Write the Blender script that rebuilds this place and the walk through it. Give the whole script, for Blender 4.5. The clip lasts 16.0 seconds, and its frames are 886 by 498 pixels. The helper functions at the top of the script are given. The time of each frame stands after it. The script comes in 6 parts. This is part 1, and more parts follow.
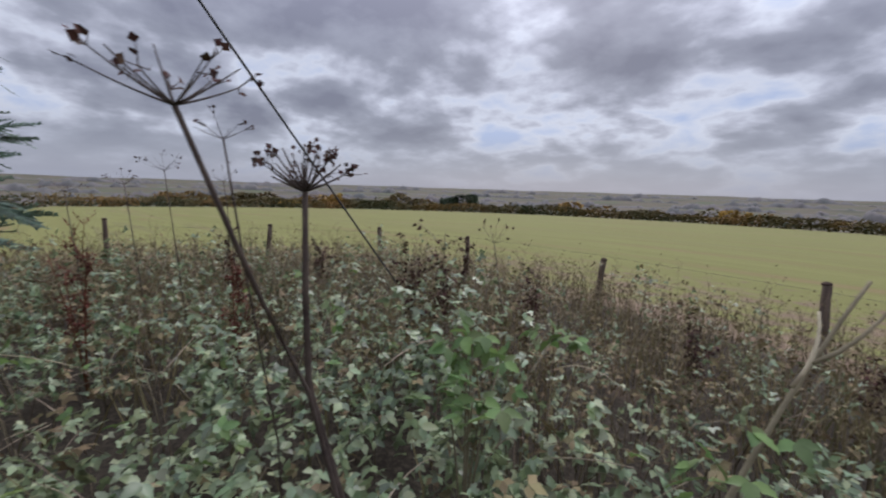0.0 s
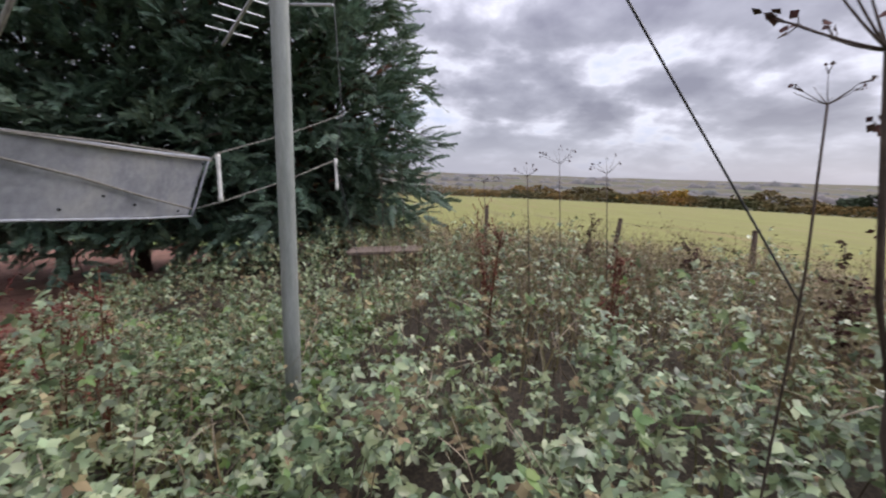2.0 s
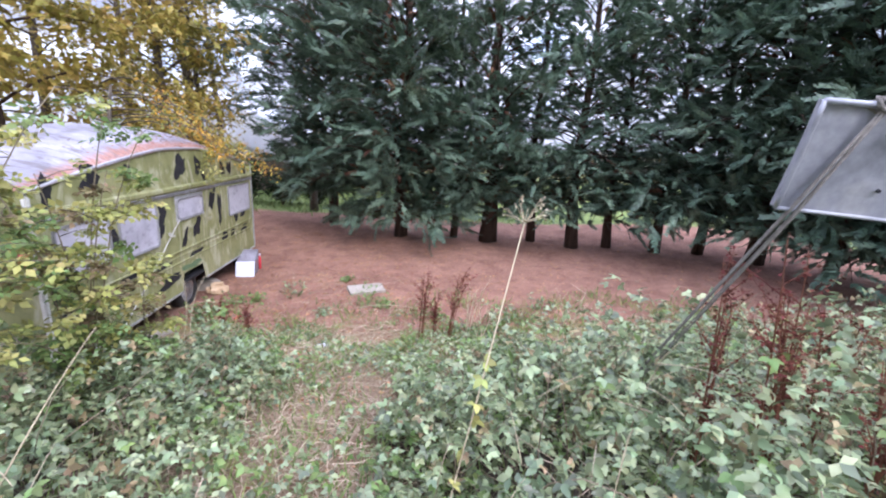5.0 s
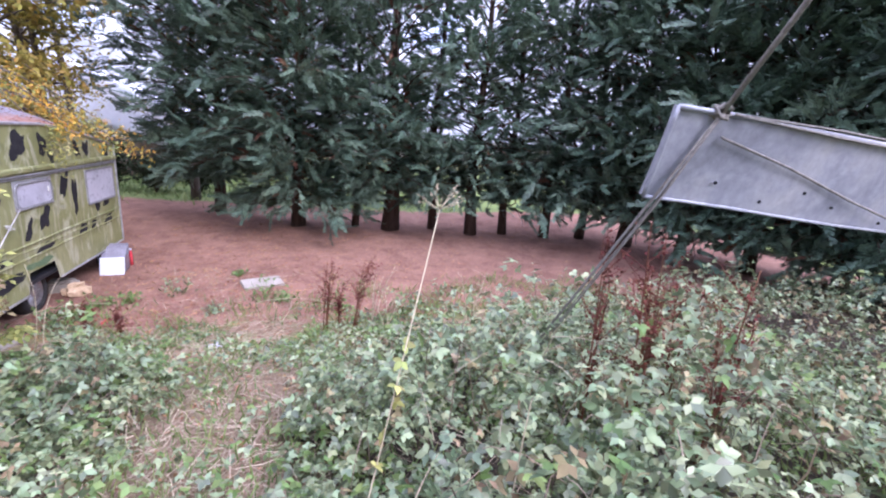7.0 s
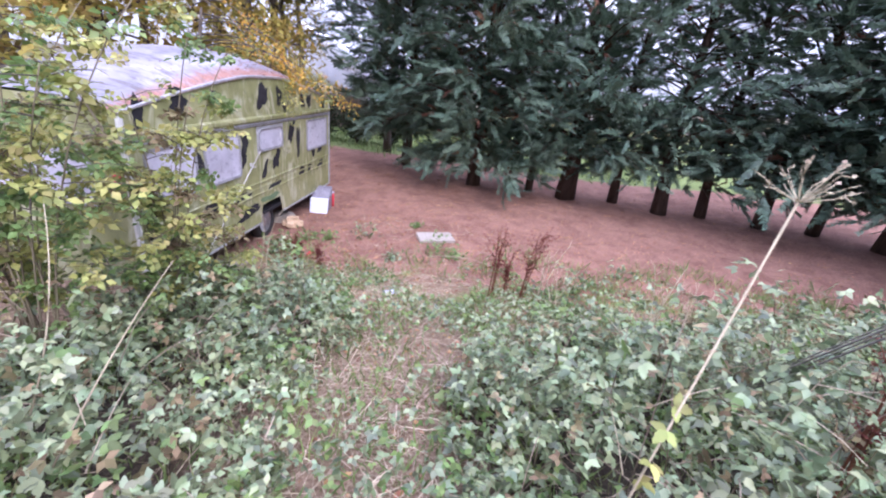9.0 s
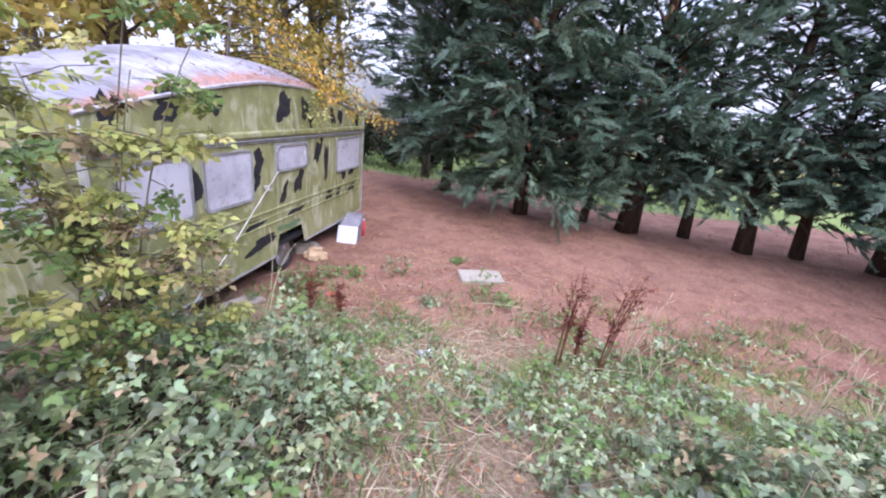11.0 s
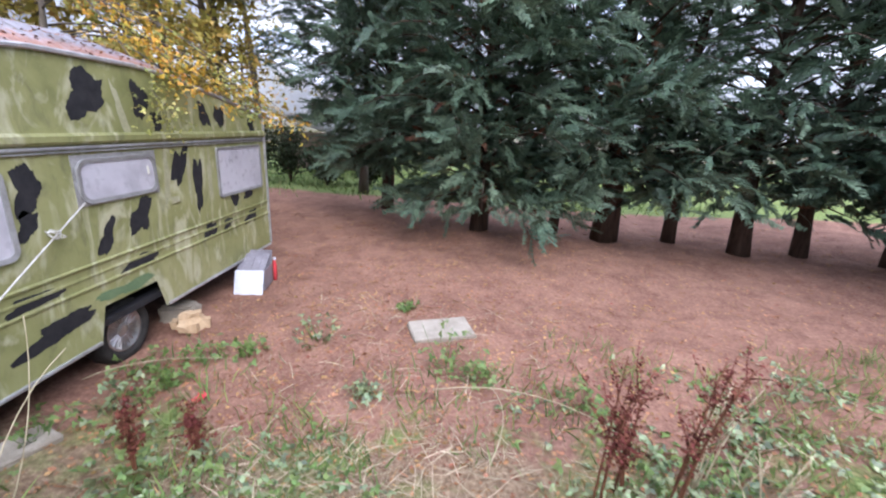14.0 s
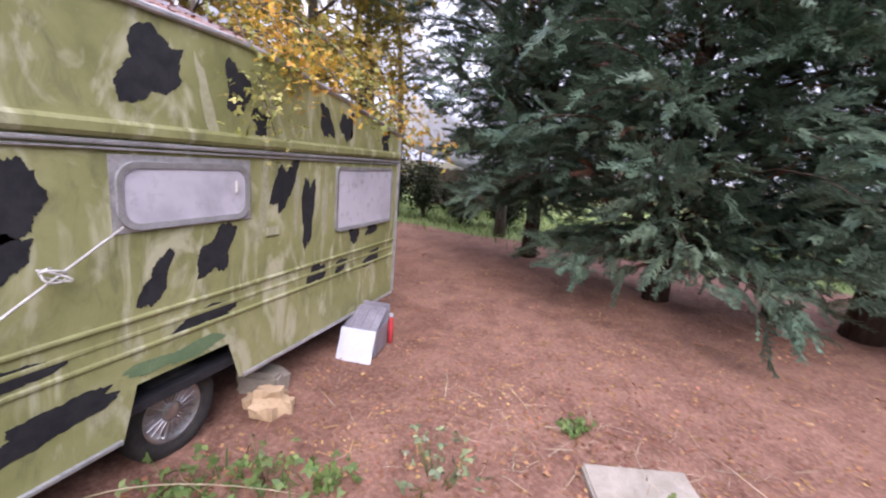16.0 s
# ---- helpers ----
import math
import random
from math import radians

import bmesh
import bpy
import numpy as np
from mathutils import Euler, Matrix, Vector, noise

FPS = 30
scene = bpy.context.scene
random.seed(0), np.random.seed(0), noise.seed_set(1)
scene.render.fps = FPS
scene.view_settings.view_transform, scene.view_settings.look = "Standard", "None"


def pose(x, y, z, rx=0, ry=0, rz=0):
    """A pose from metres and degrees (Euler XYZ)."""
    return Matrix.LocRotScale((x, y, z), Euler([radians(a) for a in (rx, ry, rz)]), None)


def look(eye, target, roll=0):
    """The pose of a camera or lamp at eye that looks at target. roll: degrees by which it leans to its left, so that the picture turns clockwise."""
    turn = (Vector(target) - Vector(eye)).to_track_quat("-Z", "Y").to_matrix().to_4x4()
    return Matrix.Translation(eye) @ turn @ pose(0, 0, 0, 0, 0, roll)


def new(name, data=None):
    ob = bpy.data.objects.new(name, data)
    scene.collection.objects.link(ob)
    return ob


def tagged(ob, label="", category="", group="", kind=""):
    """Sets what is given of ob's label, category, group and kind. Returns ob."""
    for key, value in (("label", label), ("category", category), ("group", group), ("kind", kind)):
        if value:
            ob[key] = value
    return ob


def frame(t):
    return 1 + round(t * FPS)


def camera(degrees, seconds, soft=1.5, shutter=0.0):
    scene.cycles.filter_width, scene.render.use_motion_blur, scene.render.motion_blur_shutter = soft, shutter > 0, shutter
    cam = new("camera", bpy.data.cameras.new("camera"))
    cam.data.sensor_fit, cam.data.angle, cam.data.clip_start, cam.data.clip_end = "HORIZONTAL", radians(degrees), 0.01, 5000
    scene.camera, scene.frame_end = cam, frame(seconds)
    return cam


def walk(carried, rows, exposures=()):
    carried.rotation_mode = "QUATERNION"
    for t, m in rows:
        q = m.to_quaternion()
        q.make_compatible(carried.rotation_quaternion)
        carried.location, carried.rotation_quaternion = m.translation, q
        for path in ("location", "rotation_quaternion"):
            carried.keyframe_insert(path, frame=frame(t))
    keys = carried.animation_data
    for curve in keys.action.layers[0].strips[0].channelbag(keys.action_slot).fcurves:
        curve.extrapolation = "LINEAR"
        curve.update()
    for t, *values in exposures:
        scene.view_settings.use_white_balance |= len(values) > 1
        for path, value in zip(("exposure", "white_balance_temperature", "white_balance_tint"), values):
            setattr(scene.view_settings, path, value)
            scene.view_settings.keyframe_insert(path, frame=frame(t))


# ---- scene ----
cam = camera(93.0, 16.0, soft=2.1, shutter=0.2)
PATH = [
    (0, (0.195, 0.025, 1.543), (-1.11, 1.238, 1.289), 1.8),
    (0.5, (0.105, -0.139, 1.528), (-1.391, 0.825, 1.258), 2.4),
    (1, (0.064, -0.302, 1.506), (-1.581, 0.366, 1.212), 2.2),
    (1.5, (0.026, -0.329, 1.505), (-1.714, 0.013, 1.195), 2.2),
    (2, (0.001, -0.293, 1.503), (-1.771, -0.304, 1.185), 1.8),
    (2.5, (-0.033, -0.314, 1.48), (-1.762, -0.697, 1.157), 1.6),
    (3, (-0.02, -0.45, 1.475), (-1.776, -1.328, 1.093), 1.65),
    (3.5, (-0.075, -0.68, 1.45), (-1.479, -2.047, 1.05), 0.61),
    (4, (-0.11, -0.76, 1.465), (-0.951, -2.514, 1.001), 0.03),
    (4.2, (-0.09, -0.785, 1.45), (-0.656, -2.646, 0.984), 0.86),
    (6.3, (-0.046, -0.77, 1.433), (-0.077, -2.515, 0.995), 3.2),
    (6.5, (-0.037, -0.772, 1.436), (-0.252, -2.504, 0.992), 3.4),
    (7, (-0.021, -0.759, 1.436), (-0.578, -2.41, 0.985), 4.7),
    (7.5, (-0.012, -0.776, 1.421), (-0.508, -2.425, 0.897), 4.7),
    (8, (-0.004, -0.85, 1.408), (-0.147, -2.728, 0.735), 3.54),
    (8.5, (0.035, -0.97, 1.395), (0.223, -2.811, 0.637), 4.64),
    (9, (0.11, -1.13, 1.375), (0.223, -2.989, 0.647), 5.83),
    (9.5, (0.2, -1.37, 1.32), (0.434, -3.258, 0.703), 6.61),
    (9.7, (0.248, -1.494, 1.289), (0.54, -3.192, 0.77), 6.2),
    (11.8, (0.475, -2.751, 1.068), (0.632, -4.447, 0.485), 4.7),
    (12, (0.506, -2.862, 1.056), (0.588, -4.576, 0.513), 4.3),
    (12.5, (0.6, -3.083, 1.047), (0.526, -4.807, 0.533), 4.8),
    (13, (0.517, -3.347, 0.963), (0.718, -5.09, 0.56), 3.2),
    (13.5, (0.379, -3.77, 0.934), (0.413, -5.459, 0.312), 4.1),
    (14, (0.559, -4.145, 0.86), (0.624, -5.873, 0.36), 2.6),
    (14.5, (0.625, -4.505, 0.878), (0.864, -6.252, 0.518), -1.6),
    (15, (0.762, -4.933, 0.814), (1.116, -6.646, 0.393), 2.0),
    (15.5, (1.012, -5.281, 0.756), (1.387, -6.982, 0.304), 2.3),
    (16, (1.214, -5.671, 0.643), (1.793, -7.337, 0.283), 4.7),
]
EXPOSURES = [(0, -0.25, 6250, 13), (1, -0.1, 6300, 13), (2.4, 0.44, 7050, 16), (3.0, 0.68, 7800, 15), (3.6, 0.9, 6600, 8), (4.2, 1.1, 6100, 11), (6.3, 1.32, 5700, 28), (9.7, 1.32, 5700, 29), (12, 1.22, 5950, 17), (14.5, 1.2, 6100, 14), (16, 1.15, 6350, 24)]
walk(cam, [(t, look(eye, target, roll)) for t, eye, target, roll in PATH], EXPOSURES)

# ---- world and light ----
SUN_AZ, SUN_EL = 5.75, 0.68


def build_world():
    w = bpy.data.worlds.new("overcast_sky")
    scene.world = w
    w.use_nodes = True
    nt = w.node_tree
    nt.nodes.clear()
    N = lambda kind, **kw: make_node(nt, kind, **kw)
    out, bg = N("ShaderNodeOutputWorld"), N("ShaderNodeBackground")
    sky = N("ShaderNodeTexSky")
    sky.sky_type, sky.sun_disc, sky.sun_elevation, sky.sun_rotation = "NISHITA", False, SUN_EL, SUN_AZ
    co, sep = N("ShaderNodeTexCoord"), N("ShaderNodeSeparateXYZ")
    nt.links.new(co.outputs["Generated"], sep.inputs[0])
    up = math_node(nt, "ADD", math_node(nt, "MAXIMUM", sep.outputs[2], 0.0), 0.30)
    u = math_node(nt, "DIVIDE", sep.outputs[0], up)
    v = math_node(nt, "DIVIDE", sep.outputs[1], up)
    comb = N("ShaderNodeCombineXYZ")
    nt.links.new(u, comb.inputs[0]), nt.links.new(v, comb.inputs[1])
    n1 = noise_node(nt, comb.outputs[0], 2.3, 8, 0.5, 0.1)
    n2 = noise_node(nt, comb.outputs[0], 0.8, 3, 0.5, 0.0)
    n3 = noise_node(nt, comb.outputs[0], 5.0, 5, 0.6, 0.3)
    mixed = math_node(nt, "ADD", math_node(nt, "MULTIPLY", n1, 0.66), math_node(nt, "ADD", math_node(nt, "MULTIPLY", n2, 0.26), math_node(nt, "MULTIPLY", n3, 0.08)))
    cloud = ramp_node(nt, mixed, [(0.38, (0.52, 0.62, 0.86)), (0.445, (0.78, 0.82, 0.93)), (0.475, (0.58, 0.60, 0.70)),
                                  (0.515, (0.38, 0.395, 0.47)), (0.60, (0.24, 0.245, 0.31))])
    veil = ramp_node(nt, sep.outputs[2], [(0.0, (0.95, 0.95, 0.95)), (0.045, (0.75, 0.75, 0.75)), (0.13, (0.0, 0.0, 0.0))])
    low = mix_node(nt, veil, cloud, (0.43, 0.46, 0.56, 1))
    grade = math_node(nt, "ADD", 1.0, math_node(nt, "MULTIPLY", math_node(nt, "MAXIMUM", math_node(nt, "SUBTRACT", sep.outputs[2], 0.27), 0.0), 4.2))
    lit = N("ShaderNodeVectorMath", operation="SCALE")
    nt.links.new(low, lit.inputs[0]), nt.links.new(grade, lit.inputs["Scale"])
    dim = N("ShaderNodeVectorMath", operation="SCALE")
    dim.inputs["Scale"].default_value = 0.08
    nt.links.new(sky.outputs[0], dim.inputs[0])
    both = mix_node(nt, 0.88, dim.outputs[0], lit.outputs[0])
    nt.links.new(both, bg.inputs["Color"])
    bg.inputs["Strength"].default_value = 1.0
    nt.links.new(bg.outputs[0], out.inputs[0])


def make_node(nt, kind, operation="", attribute_name=""):
    n = nt.nodes.new(kind)
    if operation:
        n.operation = operation
    if attribute_name:
        n.attribute_name = attribute_name
    return n


def plug(nt, sock, val):
    if isinstance(val, bpy.types.NodeSocket):
        nt.links.new(val, sock)
    else:
        sock.default_value = val


def math_node(nt, op, a, b=0.0):
    n = make_node(nt, "ShaderNodeMath", operation=op)
    plug(nt, n.inputs[0], a), plug(nt, n.inputs[1], b)
    return n.outputs[0]


def noise_node(nt, vec, scale, detail=4, rough=0.55, warp=0.0):
    n = make_node(nt, "ShaderNodeTexNoise")
    if vec is not None:
        nt.links.new(vec, n.inputs["Vector"])
    n.inputs["Scale"].default_value, n.inputs["Detail"].default_value = scale, detail
    n.inputs["Roughness"].default_value, n.inputs["Distortion"].default_value = rough, warp
    return n.outputs["Fac"]


def ramp_node(nt, fac, stops):
    n = make_node(nt, "ShaderNodeValToRGB")
    e = n.color_ramp.elements
    while len(e) < len(stops):
        e.new(0.5)
    for el, (p, c) in zip(e, stops):
        el.position, el.color = p, (*c, 1)
    plug(nt, n.inputs[0], fac)
    return n.outputs[0]


def mix_node(nt, fac, a, b, blend="MIX"):
    n = make_node(nt, "ShaderNodeMix")
    n.data_type, n.blend_type = "RGBA", blend
    plug(nt, n.inputs[0], fac), plug(nt, n.inputs[6], a), plug(nt, n.inputs[7], b)
    return n.outputs[2]


build_world()
sun = new("sun", bpy.data.lights.new("sun", "SUN"))
sun.data.energy, sun.data.angle, sun.data.color = 1.5, radians(30), (1.0, 0.96, 0.9)
sun.matrix_world = pose(0, 0, 30, 90 - math.degrees(SUN_EL), 0, 180 - math.degrees(SUN_AZ))


# ---- materials ----
def surf(name, cols, scale=6.0, rough=0.8, bump=0.3, bscale=60.0, spread=(0.3, 0.7), island=0.0, single=0.0, metal=0.0,
         fine=0.25, spec=0.4, trans=0.0, stretch=None, coords="Object"):
    """A worn surface: colours over a broad noise, a finer noise on top, and a bumpy grain."""
    m = bpy.data.materials.new(name)
    m.use_nodes = True
    nt = m.node_tree
    b = nt.nodes["Principled BSDF"]
    vec = make_node(nt, "ShaderNodeTexCoord").outputs[coords]
    if stretch:
        mp = make_node(nt, "ShaderNodeMapping")
        mp.inputs["Scale"].default_value = stretch
        nt.links.new(vec, mp.inputs[0])
        vec = mp.outputs[0]
    n1 = noise_node(nt, vec, scale, 5, 0.6, 0.4)
    k = len(cols)
    col = ramp_node(nt, n1, [(spread[0] + (spread[1] - spread[0]) * i / max(1, k - 1), c) for i, c in enumerate(cols)])
    n2 = noise_node(nt, vec, scale * 9, 4, 0.6)
    col = mix_node(nt, fine, col, ramp_node(nt, n2, [(0.3, (0.45, 0.45, 0.45)), (0.72, (1.5, 1.5, 1.5))]), "MULTIPLY")
    if island or single:
        rnd = make_node(nt, "ShaderNodeNewGeometry").outputs["Random Per Island"] if island else make_node(nt, "ShaderNodeObjectInfo").outputs["Random"]
        amt = island or single
        hsv = make_node(nt, "ShaderNodeHueSaturation")
        nt.links.new(col, hsv.inputs["Color"])
        nt.links.new(math_node(nt, "ADD", 1.0 - amt * 0.8, math_node(nt, "MULTIPLY", rnd, amt * 1.6)), hsv.inputs["Value"])
        other = math_node(nt, "FRACT", math_node(nt, "MULTIPLY", rnd, 37.7))
        nt.links.new(math_node(nt, "ADD", 0.5 - 0.05 * amt, math_node(nt, "MULTIPLY", other, 0.09 * amt)), hsv.inputs["Hue"])
        col = hsv.outputs[0]
    nt.links.new(col, b.inputs["Base Color"])
    nt.links.new(math_node(nt, "ADD", rough - 0.12, math_node(nt, "MULTIPLY", n2, 0.24)), b.inputs["Roughness"])
    b.inputs["Metallic"].default_value = metal
    b.inputs["Specular IOR Level"].default_value = spec
    if bump:
        bp = make_node(nt, "ShaderNodeBump")
        bp.inputs["Strength"].default_value, bp.inputs["Distance"].default_value = bump, 0.01
        nt.links.new(noise_node(nt, vec, bscale, 5, 0.65), bp.inputs["Height"])
        nt.links.new(bp.outputs[0], b.inputs["Normal"])
    if trans:
        tl, mx = make_node(nt, "ShaderNodeBsdfTranslucent"), make_node(nt, "ShaderNodeMixShader")
        nt.links.new(col, tl.inputs[0])
        mx.inputs[0].default_value = trans
        nt.links.new(b.outputs[0], mx.inputs[1]), nt.links.new(tl.outputs[0], mx.inputs[2])
        nt.links.new(mx.outputs[0], nt.nodes["Material Output"].inputs[0])
    return m


def ground_material():
    """Needle litter, trodden path, grass and field, told apart by place with ragged borders."""
    m = bpy.data.materials.new("ground_earth")
    m.use_nodes = True
    nt = m.node_tree
    b = nt.nodes["Principled BSDF"]
    vec = make_node(nt, "ShaderNodeTexCoord").outputs["Object"]
    att = make_node(nt, "ShaderNodeAttribute", attribute_name="cover")
    sep = make_node(nt, "ShaderNodeSeparateColor")
    nt.links.new(att.outputs["Color"], sep.inputs[0])
    rag = noise_node(nt, vec, 1.8, 6, 0.62)
    shift = math_node(nt, "MULTIPLY", math_node(nt, "SUBTRACT", rag, 0.5), 1.1)

    def sel(ch):
        v = math_node(nt, "ADD", sep.outputs[ch], shift)
        return ramp_node(nt, v, [(0.42, (0, 0, 0)), (0.58, (1, 1, 1))])
    grain = noise_node(nt, vec, 30, 8, 0.75)
    patch = ramp_node(nt, noise_node(nt, vec, 2.3, 7, 0.68, 0.6), [(0.36, (0, 0, 0)), (0.62, (1, 1, 1))])
    needles = mix_node(nt, patch, ramp_node(nt, grain, [(0.3, (0.09, 0.044, 0.032)), (0.5, (0.18, 0.092, 0.068)), (0.7, (0.30, 0.172, 0.126))]),
                       ramp_node(nt, grain, [(0.3, (0.18, 0.09, 0.064)), (0.55, (0.30, 0.168, 0.124)), (0.72, (0.46, 0.30, 0.22))]))
    grass = ramp_node(nt, grain, [(0.3, (0.06, 0.085, 0.03)), (0.5, (0.14, 0.19, 0.06)), (0.7, (0.30, 0.32, 0.12))])
    straw = ramp_node(nt, grain, [(0.3, (0.085, 0.056, 0.038)), (0.5, (0.20, 0.138, 0.09)), (0.7, (0.38, 0.29, 0.20))])
    mp = make_node(nt, "ShaderNodeMapping")
    mp.inputs["Rotation"].default_value = (0, 0, 0.62)
    mp.inputs["Scale"].default_value = (0.03, 0.42, 0.1)
    nt.links.new(vec, mp.inputs[0])
    rows = noise_node(nt, mp.outputs[0], 1.0, 4, 0.55, 0.2)
    crop = ramp_node(nt, rows, [(0.33, (0.215, 0.165, 0.075)), (0.42, (0.185, 0.18, 0.060)), (0.56, (0.21, 0.205, 0.070)), (0.62, (0.18, 0.165, 0.065)), (0.72, (0.26, 0.20, 0.10))])
    land = ramp_node(nt, noise_node(nt, vec, 0.006, 3, 0.5), [(0.3, (0.065, 0.072, 0.045)), (0.5, (0.13, 0.105, 0.075)), (0.65, (0.095, 0.11, 0.06))])
    far = make_node(nt, "ShaderNodeAttribute", attribute_name="far")
    # Dark humus under the brambles, its colour deepened to carry their shade.
    shaded_mould = ramp_node(nt, grain, [(0.3, (0.022, 0.018, 0.013)), (0.5, (0.055, 0.044, 0.032)), (0.72, (0.14, 0.11, 0.078))])
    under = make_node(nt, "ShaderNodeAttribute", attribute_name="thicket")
    col = mix_node(nt, sel(0), mix_node(nt, under.outputs["Fac"], straw, shaded_mould), needles)
    col = mix_node(nt, sel(1), col, grass)
    col = mix_node(nt, sel(2), col, crop)
    col = mix_node(nt, far.outputs["Fac"], col, land)
    nt.links.new(col, b.inputs["Base Color"])
    b.inputs["Roughness"].default_value = 0.95
    b.inputs["Specular IOR Level"].default_value = 0.15
    bp = make_node(nt, "ShaderNodeBump")
    bp.inputs["Strength"].default_value, bp.inputs["Distance"].default_value = 0.7, 0.02
    nt.links.new(grain, bp.inputs["Height"]), nt.links.new(bp.outputs[0], b.inputs["Normal"])
    return m



def camouflage_material():
    """Hand-sprayed olive drab with soft pale swirls, brushed streaks, and scuffs."""
    m = bpy.data.materials.new("olive_drab_paint")
    m.use_nodes = True
    nt = m.node_tree
    b = nt.nodes["Principled BSDF"]
    vec = make_node(nt, "ShaderNodeTexCoord").outputs["Object"]
    tall = make_node(nt, "ShaderNodeMapping")
    tall.inputs["Scale"].default_value = (1.0, 1.5, 0.75)
    tall.inputs["Rotation"].default_value = (0.35, 0, 0)
    nt.links.new(vec, tall.inputs[0])
    base = ramp_node(nt, noise_node(nt, vec, 2.2, 5, 0.6, 0.4), [(0.3, (0.17, 0.18, 0.068)), (0.5, (0.245, 0.252, 0.105)), (0.7, (0.315, 0.312, 0.15))])
    swirl = ramp_node(nt, noise_node(nt, tall.outputs[0], 2.0, 3, 0.55, 2.6), [(0.52, (0, 0, 0)), (0.60, (0.5, 0.5, 0.5)), (0.68, (0.85, 0.85, 0.85))])
    col = mix_node(nt, swirl, base, (0.45, 0.44, 0.30, 1))
    grime = ramp_node(nt, noise_node(nt, tall.outputs[0], 5.5, 6, 0.7, 0.8), [(0.52, (0, 0, 0)), (0.76, (0.6, 0.6, 0.6))])
    col = mix_node(nt, grime, col, (0.085, 0.085, 0.05, 1))
    fleck = ramp_node(nt, noise_node(nt, vec, 46, 5, 0.7), [(0.62, (0, 0, 0)), (0.78, (0.6, 0.6, 0.6))])
    col = mix_node(nt, fleck, col, (0.30, 0.30, 0.23, 1))
    nt.links.new(col, b.inputs["Base Color"])
    nt.links.new(math_node(nt, "ADD", 0.48, math_node(nt, "MULTIPLY", noise_node(nt, vec, 7, 4), 0.3)), b.inputs["Roughness"])
    bp = make_node(nt, "ShaderNodeBump")
    bp.inputs["Strength"].default_value, bp.inputs["Distance"].default_value = 0.25, 0.03
    nt.links.new(noise_node(nt, vec, 3.2, 4, 0.5), bp.inputs["Height"])
    nt.links.new(bp.outputs[0], b.inputs["Normal"])
    return m


def roof_material():
    """Grey-white painted sheet, streaked by rain and rusted where wet leaves have lain along the eaves."""
    m = bpy.data.materials.new("weathered_white_roof")
    m.use_nodes = True
    nt = m.node_tree
    b = nt.nodes["Principled BSDF"]
    vec = make_node(nt, "ShaderNodeTexCoord").outputs["Object"]
    run = make_node(nt, "ShaderNodeMapping")
    run.inputs["Scale"].default_value = (0.8, 3.4, 1.0)
    run.inputs["Rotation"].default_value = (0, 0, 0.45)
    nt.links.new(vec, run.inputs[0])
    base = ramp_node(nt, noise_node(nt, vec, 2.4, 6, 0.65, 0.5), [(0.32, (0.16, 0.155, 0.18)), (0.5, (0.25, 0.245, 0.29)), (0.68, (0.36, 0.355, 0.41))])
    streak = ramp_node(nt, noise_node(nt, run.outputs[0], 3.4, 4, 0.6, 1.2), [(0.52, (0, 0, 0)), (0.62, (0.8, 0.8, 0.8))])
    col = mix_node(nt, streak, base, (0.10, 0.085, 0.085, 1))
    sep = make_node(nt, "ShaderNodeSeparateXYZ")
    nt.links.new(vec, sep.inputs[0])
    edge = math_node(nt, "SUBTRACT", 1.0, math_node(nt, "MULTIPLY", math_node(nt, "ABSOLUTE", math_node(nt, "SUBTRACT", sep.outputs[0], 3.30)), 2.3))
    rust = math_node(nt, "MULTIPLY", math_node(nt, "MAXIMUM", edge, 0.0), math_node(nt, "ADD", 0.22, noise_node(nt, run.outputs[0], 4.5, 6, 0.7, 0.8)))
    col = mix_node(nt, ramp_node(nt, rust, [(0.50, (0, 0, 0)), (0.70, (0.85, 0.85, 0.85))]), col, ramp_node(nt, noise_node(nt, vec, 26, 6, 0.75), [(0.35, (0.15, 0.06, 0.035)), (0.55, (0.33, 0.13, 0.075)), (0.7, (0.42, 0.27, 0.21))]))
    nt.links.new(col, b.inputs["Base Color"])
    b.inputs["Roughness"].default_value = 0.5
    bp = make_node(nt, "ShaderNodeBump")
    bp.inputs["Strength"].default_value, bp.inputs["Distance"].default_value = 0.3, 0.02
    nt.links.new(noise_node(nt, vec, 9, 6, 0.6), bp.inputs["Height"])
    nt.links.new(bp.outputs[0], b.inputs["Normal"])
    return m


